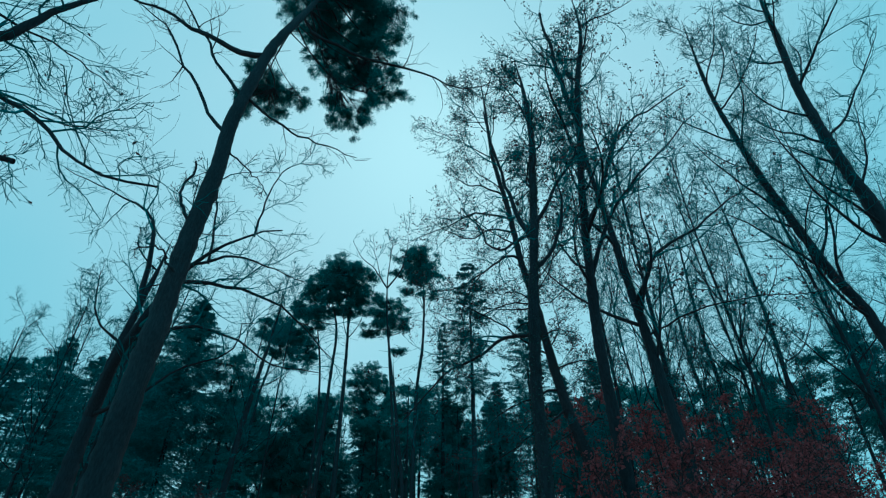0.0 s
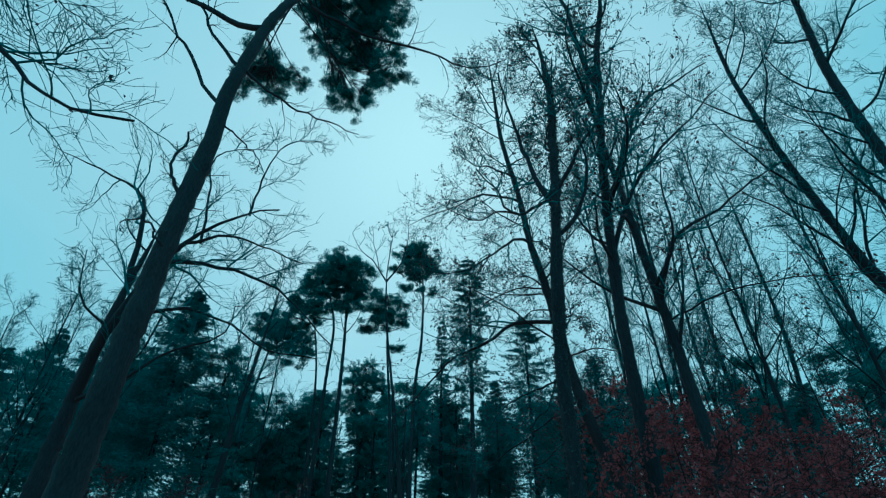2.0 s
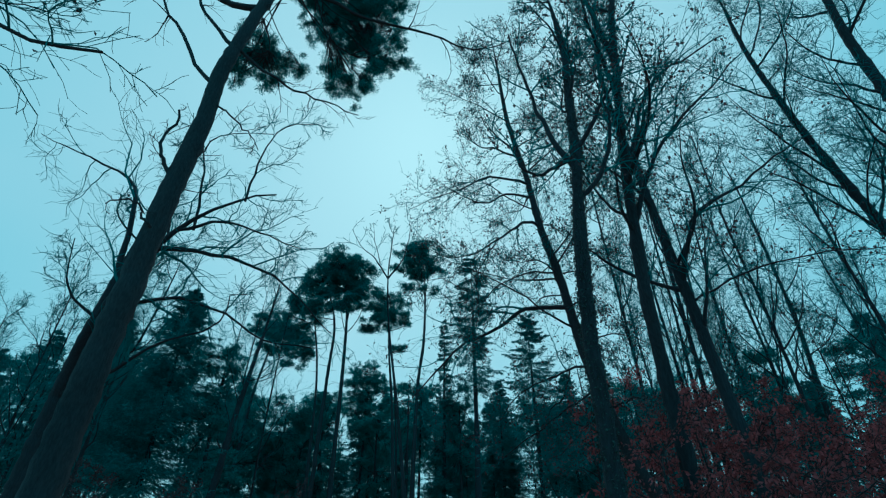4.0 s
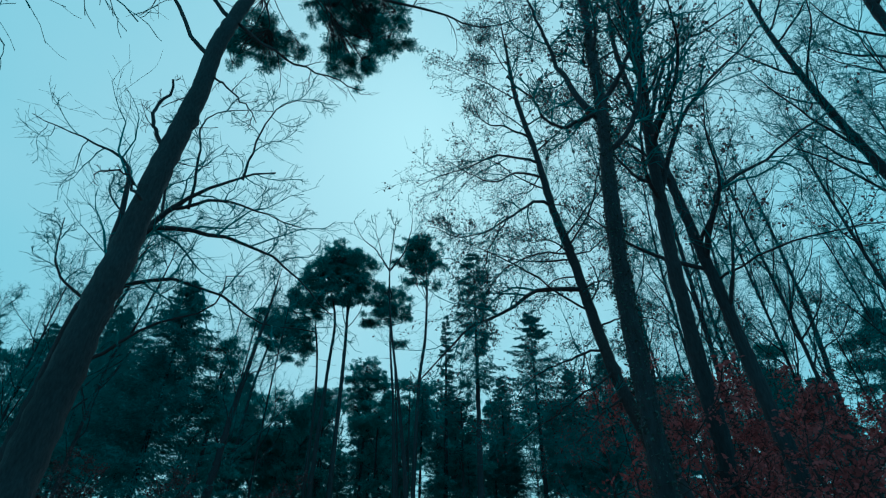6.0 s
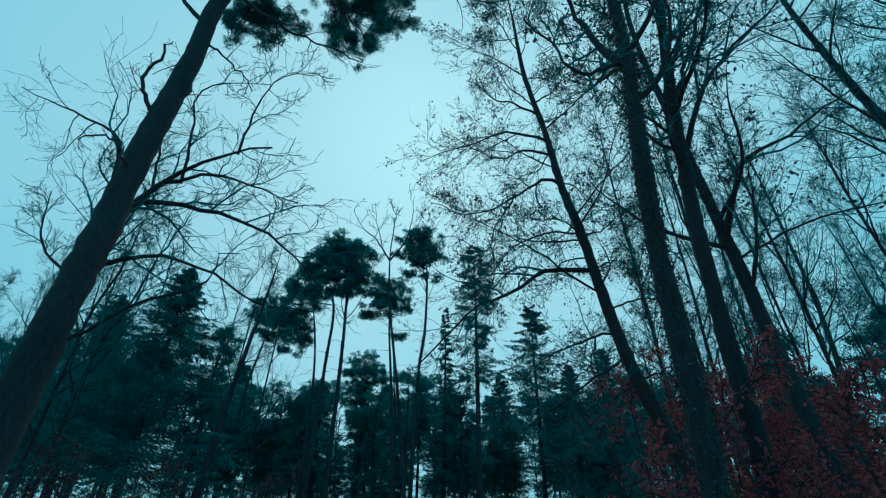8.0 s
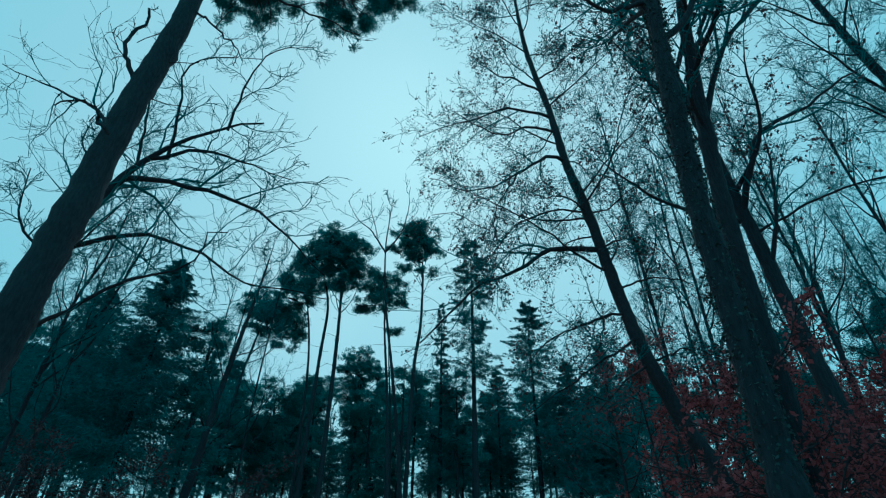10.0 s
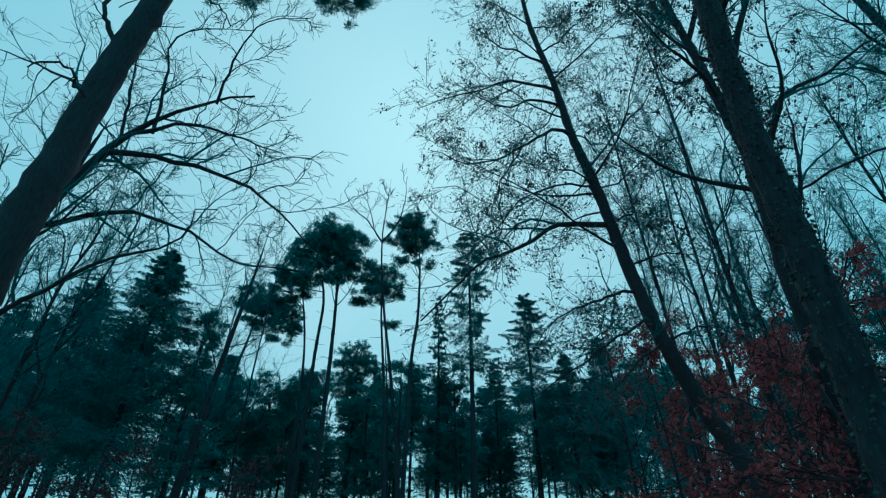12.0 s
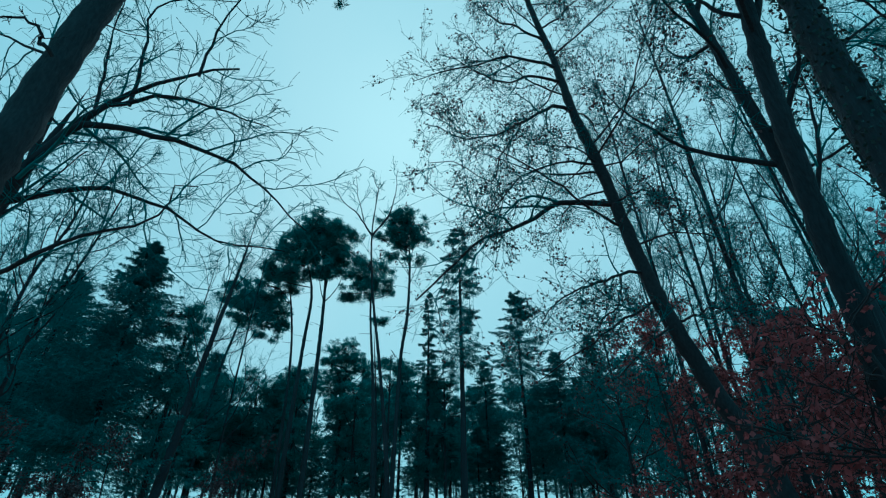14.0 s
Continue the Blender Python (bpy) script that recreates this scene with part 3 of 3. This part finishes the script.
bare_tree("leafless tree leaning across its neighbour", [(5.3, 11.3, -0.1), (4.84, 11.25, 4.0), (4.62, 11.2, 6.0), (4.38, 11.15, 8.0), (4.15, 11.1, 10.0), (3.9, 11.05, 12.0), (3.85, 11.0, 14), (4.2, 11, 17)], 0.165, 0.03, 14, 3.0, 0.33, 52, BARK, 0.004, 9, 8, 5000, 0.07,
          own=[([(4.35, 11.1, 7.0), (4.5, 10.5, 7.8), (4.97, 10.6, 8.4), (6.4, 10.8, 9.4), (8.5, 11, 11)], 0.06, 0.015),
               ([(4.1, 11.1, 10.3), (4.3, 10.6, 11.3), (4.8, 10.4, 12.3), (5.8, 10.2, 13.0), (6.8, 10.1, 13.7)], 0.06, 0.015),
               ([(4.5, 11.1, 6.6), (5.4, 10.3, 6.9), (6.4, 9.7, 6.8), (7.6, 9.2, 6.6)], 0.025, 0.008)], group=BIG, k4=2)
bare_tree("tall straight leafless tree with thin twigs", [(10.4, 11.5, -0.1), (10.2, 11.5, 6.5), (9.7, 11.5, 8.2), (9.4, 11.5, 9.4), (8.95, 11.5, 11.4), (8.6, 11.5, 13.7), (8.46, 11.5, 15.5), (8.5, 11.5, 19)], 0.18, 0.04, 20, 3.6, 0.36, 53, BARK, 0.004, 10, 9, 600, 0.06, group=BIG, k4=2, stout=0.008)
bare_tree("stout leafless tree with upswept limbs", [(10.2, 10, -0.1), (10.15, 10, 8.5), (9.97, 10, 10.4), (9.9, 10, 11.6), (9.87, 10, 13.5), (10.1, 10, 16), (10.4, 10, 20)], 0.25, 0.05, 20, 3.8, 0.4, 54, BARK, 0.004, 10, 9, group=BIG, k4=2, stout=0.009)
# branches that hang in from a tree beside the start
bare_tree("leafless tree with drooping crooked branches", [(-7.6, 4.0, -0.1), (-7.5, 4.0, 4.0), (-7.4, 4.1, 7.5), (-7.3, 4.2, 11.0), (-7.4, 4.3, 14)], 0.24, 0.04, 8, 2.4, 0.5, 61, BARK, 0.004, 10, 9, 250, 0.06,
          own=[([(-7.4, 4.1, 7.2), (-6.6, 4.5, 7.4), (-5.97, 4.7, 7.2), (-5.4, 4.7, 6.85), (-4.3, 4.7, 5.85), (-3.35, 4.7, 5.5)], 0.055, 0.014),
               ([(-7.4, 4.1, 8.0), (-6.6, 4.7, 8.6), (-6.3, 4.9, 9.3), (-5.6, 5.2, 10.4)], 0.11, 0.03),
               ([(-7.4, 4.1, 5.7), (-6.6, 4.5, 5.85), (-5.7, 4.6, 5.95), (-5.2, 4.7, 5.9)], 0.05, 0.035),
               ([(-7.4, 4.1, 7.6), (-6.7, 4.6, 7.5), (-6.1, 4.9, 7.3), (-5.4, 5.1, 7.0), (-4.7, 5.2, 6.9)], 0.03, 0.006),
               ([(-7.4, 4.1, 9.0), (-6.3, 5.0, 9.0), (-5.6, 5.3, 8.6), (-5.0, 5.5, 8.0)], 0.03, 0.006)], group=BIG, rise=-0.03, k4=2)

# ---- the middle distance ----
MID = "trees in the middle distance"
def middle_tree(label, stem, r, limbs, reach, seed):
    bare_tree(label, stem, 0.75 * r, 0.02, limbs, reach, 0.36, seed, BARK, 0.0052, 10, 10, stout=0.007, rise=0.1, angle=44, each=False, sides=9, group=MID)


middle_tree("thin grey leafless tree", [(16.2, 24.8, -0.1), (16.2, 24.8, 8), (16.45, 24.8, 12.7), (16.3, 24.8, 18), (16.1, 24.8, 21.5), (15.6, 24.8, 25)], 0.25, 22, 4.0, 70)
middle_tree("thin leafless tree of a close row", [(13.2, 25, -0.1), (13.15, 25, 9.6), (13.0, 25, 13), (13.1, 25, 17.6), (13.3, 25, 22)], 0.24, 20, 3.6, 71)
middle_tree("thin leafless tree of a close row", [(12.9, 25, -0.1), (12.4, 25, 7), (12.0, 25, 12.5), (12.1, 25, 18), (11.9, 25, 22)], 0.2, 20, 3.4, 72)
middle_tree("leafless tree with a slight bend", [(21.6, 27, -0.1), (21.5, 27, 10), (21.1, 27, 14.5), (20.8, 27, 18), (20.2, 27, 21)], 0.22, 18, 4.0, 73)
middle_tree("slim leafless tree with fine twigs", [(18.2, 30, -0.1), (18.3, 30, 10), (18.0, 30, 16), (18.2, 30, 22)], 0.16, 18, 3.6, 74)
middle_tree("leafless tree with upright twigs", [(-12.0, 29, -0.1), (-11.3, 29, 6.3), (-11.1, 29, 8.7), (-10.7, 29, 12), (-10.2, 28.9, 15.6), (-9.9, 28.9, 19)], 0.36, 14, 3.4, 75)
middle_tree("slim leafless tree with upswept twigs", [(-13.4, 34, -0.1), (-13.1, 34, 10), (-12.6, 34, 20.5)], 0.13, 14, 4.2, 76)
middle_tree("slim leafless tree with upswept twigs", [(-11.6, 36, -0.1), (-11.8, 36, 10), (-11.4, 36, 22)], 0.13, 14, 4.2, 77)
middle_tree("slim leafless tree with upswept twigs", [(-15.2, 36, -0.1), (-15.0, 36, 10), (-14.6, 36, 21)], 0.13, 14, 4.2, 78)
middle_tree("twiggy leafless tree at the wood's edge", [(-25.4, 29, -0.1), (-25.3, 29, 9), (-25.4, 29, 16.5)], 0.15, 20, 3.2, 79)
middle_tree("twiggy leafless tree at the wood's edge", [(-21.3, 28, -0.1), (-21.5, 28, 9), (-21.3, 28, 18)], 0.16, 22, 3.4, 80)
middle_tree("twiggy leafless tree at the wood's edge", [(-19.2, 30, -0.1), (-19.5, 30, 9), (-19.6, 30, 19.5)], 0.16, 22, 3.4, 81)
middle_tree("twiggy leafless tree at the wood's edge", [(-23.2, 31, -0.1), (-23.0, 31, 9), (-22.8, 31, 17.5)], 0.15, 20, 3.2, 82)
middle_tree("slender leafless tree with dense twigs", [(-12.4, 19, -0.1), (-12.2, 19, 7.2), (-12.1, 19, 9.2), (-11.7, 19, 11.0), (-11.6, 19, 14)], 0.13, 20, 2.6, 83)
middle_tree("slender leafless tree with dense twigs", [(-12.2, 19.6, -0.1), (-11.8, 19.5, 7.7), (-11.3, 19.4, 9.2), (-10.8, 19.3, 11.5), (-10.6, 19.3, 13.5)], 0.11, 18, 2.4, 84)
middle_tree("leafless tree with a wide twiggy crown", [(15.5, 19, -0.1), (15.3, 19, 9), (14.8, 19, 15), (14.6, 19, 21)], 0.17, 24, 4.0, 85)
middle_tree("leafless tree with a wide twiggy crown", [(19.5, 19, -0.1), (19.3, 19, 9), (18.8, 19, 16), (18.8, 19, 23)], 0.19, 24, 4.4, 86)
middle_tree("leafless tree with a wide twiggy crown", [(24.5, 24, -0.1), (24.3, 24, 9), (24.0, 24, 16), (23.6, 24, 23)], 0.19, 24, 4.4, 87)
middle_tree("leafless tree with pale fine twigs", [(8.6, 21, -0.1), (8.5, 21, 8), (8.3, 21, 13), (8.6, 21, 19.5)], 0.13, 14, 3.8, 88)
middle_tree("leafless tree with pale fine twigs", [(9.6, 22, -0.1), (9.4, 22, 8), (9.4, 22, 13), (9.2, 22, 20.5)], 0.15, 14, 4.0, 89)
middle_tree("tall leafless tree with a fine high crown", [(7.6, 17.5, -0.1), (7.5, 17.5, 9), (7.4, 17.5, 16), (7.2, 17.5, 23)], 0.14, 16, 3.6, 90)
middle_tree("leafless tree of a far row", [(27, 33, -0.1), (26.8, 33, 10), (26.6, 33, 22)], 0.18, 22, 4.0, 91)
middle_tree("leafless tree of a far row", [(14.6, 34, -0.1), (14.8, 34, 10), (14.6, 34, 22)], 0.18, 22, 3.8, 92)
middle_tree("fine-twigged leafless tree among its like", [(6.3, 19, -0.1), (6.2, 19, 8), (5.9, 19, 14), (5.7, 19, 20)], 0.11, 22, 2.8, 201)
middle_tree("fine-twigged leafless tree among its like", [(10.9, 18, -0.1), (10.7, 18, 8), (10.3, 18, 14), (10.2, 18, 20)], 0.12, 24, 3.0, 202)
middle_tree("fine-twigged leafless tree among its like", [(12.6, 21.5, -0.1), (12.4, 21.5, 9), (12.0, 21.5, 15), (11.8, 21.5, 21)], 0.12, 24, 3.2, 203)
middle_tree("fine-twigged leafless tree among its like", [(9.9, 27, -0.1), (9.8, 27, 9), (9.5, 27, 14), (9.4, 27, 20)], 0.12, 22, 3.0, 207)
middle_tree("fine-twigged leafless tree among its like", [(23.5, 28, -0.1), (23.3, 28, 9), (23.0, 28, 16), (22.6, 28, 24)], 0.15, 24, 4.0, 208)
for k, (x, y, h) in enumerate([(4.4, 19.5, 9.5), (6.4, 20.5, 10.0), (8.2, 17.6, 9.0), (10.0, 19.6, 10.0), (12.4, 18.6, 10.0), (14.6, 21.0, 11.0), (17.5, 20.0, 10.5)]):
    bare_tree("slim sapling with a few withered leaves", [(x, y, -0.1), (x + 0.1, y, h * 0.5), (x - 0.2, y, h)], 0.07, 0.012, 24, 2.3, 0.3, 230 + k, BEECH, 0.005, 8, 7, 1600, 0.07, each=False, sides=8, group=MID, rise=0.03, angle=60, stout=0.007)
bare_tree("bare tree with a forked top over the pines", [(-2.0, 30, -0.1), (-2.3, 30, 5.6), (-2.9, 30, 10.4), (-3.6, 30, 15), (-3.85, 30, 18.4), (-3.75, 30, 20.5), (-3.6, 30, 23)], 0.14, 0.02, 3, 1.5, 0.86, 99, BARK, 0.010, 5, 4, each=False, sides=9, group=MID, rise=0.14,
          own=[([(-3.8, 30, 18.0), (-4.6, 30, 19.6), (-5.6, 30, 20.6), (-6.4, 30, 22.0)], 0.06, 0.015), ([(-3.85, 30, 18.4), (-3.1, 30, 19.5), (-2.7, 30, 21.0), (-2.6, 30, 23.2)], 0.06, 0.015), ([(-4.4, 30, 19.3), (-4.9, 30, 21), (-5.1, 30, 22.6)], 0.035, 0.012)])

# ---- the far pines and spruces round the gap ----
FAR = "pines and spruces round the gap"


def far_pine(label, stem, r0, lobes, seed, dense=56, dead=12):
    """A far pine whose crown is a cluster of small rounded tufts on spreading boughs."""
    pine(label, stem, r0, [(x, y, z, 1.12 * rx, 1.12 * rz) for x, y, z, rx, rz in lobes], seed, 60, (0.18, 0.05), 0.29, dense, dead, FAR)


def low_pine(label, x, y, h, r, seed):
    """A lower dark pine of the same stand, its crown in ragged storeys."""
    own = np.random.default_rng(seed)
    lobes = [(x, y, h - 0.5 * r, 0.75 * r, 0.55 * r)]
    for k in range(6):
        a, z = own.uniform(0, 6.28), h * (0.9 - 0.075 * k)
        lobes.append((x + 0.6 * r * np.cos(a), y + 0.6 * r * np.sin(a), z, r * own.uniform(0.55, 0.85), r * own.uniform(0.3, 0.5)))
    far_pine(label, [(x, y, -0.1), (x + 0.1, y, h * 0.5), (x, y, h)], 0.16, lobes, seed, 22, 14)


far_pine("far pine with a broad domed crown", [(-8.0, 40.3, -0.1), (-8.06, 40.3, 15.7), (-8.3, 40.3, 21.6), (-8.8, 40, 25)], 0.24,
         [(-9.2, 40, 25.3, 1.7, 1.2), (-7.6, 40, 24.6, 1.5, 1.1), (-6.6, 40.2, 22.9, 1.2, 0.9), (-8.5, 40.5, 23.2, 1.4, 0.8), (-7.6, 39.8, 21.5, 1.2, 0.5), (-8.9, 39.4, 24.2, 1.4, 0.9), (-6.4, 39.8, 21.4, 0.8, 0.4)], 81)
far_pine("far pine with a broad domed crown", [(-9.4, 40.6, -0.1), (-9.4, 40.6, 6.2), (-9.25, 40.6, 15.8), (-9.2, 40.6, 20.2), (-10.2, 40.6, 24)], 0.23,
         [(-10.5, 40.6, 24.0, 1.6, 1.2), (-9.9, 40.4, 22.4, 1.4, 0.8), (-11.6, 40.6, 22.4, 1.2, 0.9), (-10.7, 40, 21.3, 1.1, 0.5)], 82)
far_pine("far pine under a taller crown", [(-10.2, 42.5, -0.1), (-10.4, 42.5, 15), (-11.5, 42.5, 22), (-12.2, 42.5, 23.4)], 0.17,
         [(-12.4, 42.5, 22.6, 1.2, 0.8), (-13.1, 42.5, 21.4, 1.0, 0.6), (-11.8, 42.5, 21.2, 0.9, 0.5)], 88)
far_pine("far pine with a small side crown", [(-3.3, 39.5, -0.1), (-4.0, 39.5, 12), (-4.6, 39.5, 18), (-4.7, 39.5, 22.4)], 0.17,
         [(-4.7, 39.5, 21.4, 1.2, 1.0), (-3.7, 39.4, 20.2, 1.0, 0.7), (-6.0, 39.5, 19.7, 1.1, 0.4), (-5.0, 39.4, 19.9, 1.0, 0.6)], 83)
far_pine("tall far pine with a narrow crown", [(-2.7, 43, -0.1), (-2.7, 43, 6.6), (-2.5, 43, 15.8), (-2.1, 43, 19.8), (-2.1, 43, 25), (-2.5, 43, 29)], 0.21,
         [(-3.3, 43, 28.6, 1.3, 1.0), (-1.9, 43, 28.3, 1.2, 1.0), (-2.7, 43, 29.3, 1.0, 0.7), (-4.0, 43, 27.2, 0.9, 0.6), (-2.4, 43, 26.8, 1.4, 0.9), (-1.2, 43, 26.5, 0.8, 0.6), (-3.5, 43, 25.4, 0.8, 0.4), (-1.6, 43, 24.9, 0.8, 0.4)], 84)
far_pine("far pine leaning aside", [(-16.6, 44, -0.1), (-16.0, 44, 14), (-15.5, 44, 18), (-14.9, 44, 21.6)], 0.22,
         [(-15.2, 44, 21.8, 1.6, 1.0), (-13.9, 44, 21.1, 1.4, 0.9), (-12.7, 44, 20.0, 1.3, 0.9), (-16.0, 44, 20.3, 1.0, 0.7), (-13.0, 44, 18.6, 1.1, 0.5), (-14.4, 44, 19.9, 1.3, 0.8)], 85)
far_pine("far pine with a low round crown", [(-9.0, 60, -0.1), (-9.0, 60, 15), (-8.9, 60, 23)], 0.25,
         [(-9.1, 60, 23.3, 1.9, 1.2), (-10.2, 60, 21.4, 1.7, 1.1), (-8.0, 60, 21.6, 1.7, 1.1), (-9.6, 60, 19.4, 1.9, 1.0), (-7.4, 60, 19.0, 1.6, 0.9), (-9.0, 60, 17.0, 2.0, 1.0)], 86, 32)
far_pine("thin far pine with one tuft", [(-3.6, 45.4, -0.1), (-4.2, 45.4, 12), (-4.9, 45.4, 20)], 0.14, [(-4.2, 45.4, 19.9, 0.9, 0.35)], 87, 40)
for k, (x, y, h, r) in enumerate([(-3.4, 46, 18.0, 1.7), (0.9, 47, 17.2, 2.0), (-13.8, 47, 16.2, 2.4), (-10.8, 48, 17.0, 2.0), (-6.4, 50, 16.0, 2.2), (-17.0, 46, 15.4, 2.6), (-13.0, 31, 13.9, 1.8)]):
    low_pine("low dark pine between taller stems", x, y, h, r, 160 + k)
spruce("tall sparse far spruce", (2.15, 44.5, 0), 29.7, 3.2, 91, 0.54, 17, 8, 170, 0.08, FAR, 0.06, 0.22, 0.5)
spruce("dark dense spruce with a pointed top", (-15.3, 29.7, 0), 17.4, 5.6, 92, 0.34, 44, 12, 120, 0.0, FAR, 0.045, 0.2)
spruce("dark spruce beside a taller one", (-18.8, 29.9, 0), 15.8, 4.8, 96, 0.45, 32, 10, 80, 0.2, FAR, 0.05, 0.2)
spruce("dark spruce with a blunt top", (-24.4, 38.5, 0), 20.0, 4.2, 97, 0.36, 40, 9, 60, 0.03, FAR, 0.06, 0.24)
spruce("far spruce with a ragged top", (8.2, 52, 0), 27.2, 4.6, 93, 0.44, 22, 9, 170, 0.08, FAR, 0.06, 0.25, 0.6)
spruce("dark far spruce of middling height", (5.2, 55, 0), 21.0, 3.4, 144, 0.5, 30, 8, 80, 0.0, FAR, 0.06, 0.25)
spruce("dark dense far spruce", (14.2, 50, 0), 21.6, 4.6, 94, 0.45, 36, 10, 80, 0.0, FAR, 0.055, 0.24)
spruce("dark dense far spruce", (11.2, 51, 0), 20.4, 4.0, 98, 0.45, 34, 10, 80, 0.0, FAR, 0.055, 0.24)
spruce("slim far spruce beside a pine", (-0.4, 47, 0), 24.2, 1.7, 95, 0.34, 30, 6, 110, 0.1, FAR, 0.05, 0.22)
spruce("dark spruce at the wood's edge", (-28.2, 37, 0), 18.2, 3.8, 141, 0.3, 40, 9, 60, 0.03, FAR, 0.06, 0.24)
spruce("dark spruce at the wood's edge", (-22.8, 33, 0), 15.0, 3.2, 142, 0.45, 30, 9, 60, 0.3, FAR, 0.06, 0.24)
spruce("dark spruce at the wood's edge", (-26.4, 31, 0), 14.2, 3.2, 143, 0.45, 30, 9, 60, 0.3, FAR, 0.06, 0.24)

# ---- the wood behind: copies of a few trees ----
WOOD = "trees of the wood behind"
models = [
    spruce("dark spruce of the wood", (-26, 47, 0), 17.0, 3.2, 101, 0.55, 28, 8, 34, 0.08, WOOD, 0.09, 0.36),
    spruce("dark slim spruce of the wood", (30, 52, 0), 18.5, 2.6, 102, 0.62, 24, 8, 32, 0.1, WOOD, 0.09, 0.36),
    pine("dark pine of the wood", [(-31, 50, -0.1), (-31.2, 50, 10), (-31, 50, 18)], 0.2, [(-31, 50, 17.2, 2.3, 1.5), (-32.2, 50.3, 15.4, 1.8, 1.1), (-29.8, 49.8, 14.6, 1.8, 1.1)], 103, 44, (0.36, 0.085), dense=8, group=WOOD, sides=8),
    pine("dark pine of the wood", [(27, 58, -0.1), (27.3, 58, 10), (27, 58, 19)], 0.2, [(27, 58, 18.2, 2.1, 1.7), (26, 58, 15.8, 1.7, 1.0), (28, 58, 14.4, 1.5, 0.9)], 104, 44, (0.36, 0.085), dense=8, group=WOOD, sides=8),
    bare_tree("leafless tree of the wood", [(22, 50, -0.1), (22.2, 50, 8), (22, 50, 17)], 0.15, 0.03, 12, 3.2, 0.35, 105, BARK, 0.014, 5, 5, each=False, sides=7, group=WOOD, rise=0.1, angle=45),
    bare_tree("leafless tree of the wood", [(-24, 56, -0.1), (-24.2, 56, 9), (-23.6, 56, 18)], 0.16, 0.03, 11, 3.4, 0.45, 106, BARK, 0.014, 5, 5, each=False, sides=7, group=WOOD, rise=0.1, angle=45),
]
heights = [17.0, 18.5, 18.8, 20.0, 18.5, 19.5]
rng = np.random.default_rng(7)
placed = [(-15.5, 29.7), (-18.8, 29.9), (-13, 31), (-8, 40), (-9.5, 41), (-3.1, 43), (2.2, 44.5), (-15.6, 44), (9.2, 52), (15.5, 50), (-0.6, 47), (-2, 30), (-12.4, 29)]


def plant(count, near, far, az0, az1, low, high, shares, gap=4.0):
    """Trees scattered over a ring sector, as tall as the given angles over the eye make them."""
    made = 0
    for _ in range(count * 12):
        if made >= count:
            return
        dist, az = np.sqrt(rng.uniform(near ** 2, far ** 2)), np.radians(rng.uniform(az0, az1))
        x, y = dist * np.sin(az) - 0.5, 3 + dist * np.cos(az)
        if any((x - a) ** 2 + (y - b) ** 2 < gap for a, b in placed):
            continue
        k = int(rng.choice(6, p=shares))
        s = (1.5 + dist * np.tan(np.radians(rng.uniform(low, high)))) / heights[k]
        placed.append((x, y))
        w = max(s, 0.7) if s > 0.5 else s * 1.4
        copy_thing(models[k], pose(x, y, 0, 0, 0, rng.uniform(0, 360)) @ Matrix.Diagonal((w, w, s, 1)))
        made += 1


MIXED, DARK = [0.22, 0.24, 0.14, 0.14, 0.13, 0.13], [0.3, 0.4, 0.15, 0.15, 0.0, 0.0]
plant(30, 46, 76, -22, 2, 14, 20, MIXED, 4.0)
plant(25, 46, 76, 2, 26, 13.5, 19.5, MIXED, 4.0)
plant(7, 46, 62, -20, 22, 14, 18, DARK, 5.0)
plant(24, 34, 66, -58, -20, 14.5, 20.5, MIXED)
plant(40, 32, 66, 18, 58, 14.5, 19, MIXED)
plant(10, 26, 42, 28, 58, 17, 22, MIXED, 5.0)
plant(8, 36, 56, -56, 56, 10, 13, DARK)
# unseen trees behind the start, added to keep sky light off the trunk fronts
plant(16, 14, 40, 85, 275, 15, 32, MIXED, 9.0)

# ---- undergrowth: young beeches that keep their brown leaves ----
YOUNG = "young beeches"
for k, (x, y, h) in enumerate([(2.5, 8.9, 3.2), (3.6, 8.7, 3.1), (4.7, 9.4, 3.1), (6.0, 9.7, 3.4), (7.4, 10.9, 4.0), (5.8, 12.6, 4.3), (7.4, 13.4, 4.8), (6.4, 15.4, 6.2), (9.0, 14.0, 5.0), (8.3, 11.6, 4.6), (4.9, 16.6, 6.8), (8.6, 16.6, 6.6), (3.7, 15.2, 6.2), (5.3, 13.9, 5.6), (7.0, 17.8, 7.0), (-9.6, 17.0, 4.4), (-7.4, 17.4, 4.0), (-5.2, 19.0, 4.2)]):
    bare_tree("young beech thick with red-brown withered leaves", [(x, y, -0.05), (x + 0.1, y, h * 0.5), (x - 0.1, y + 0.1, h)], 0.045, 0.008, 18, 1.7, 0.12, 120 + k, BEECH, 0.004, 7, 5, (3900 if y < 12 else 5800) if x > 0 else 3500, 0.06, each=False, leaf_mat=RED_LEAF if x > 0 else LEAF, twig_mat=BEECH, name="young_beech", sides=8, group=YOUNG, rise=0.0, angle=72)
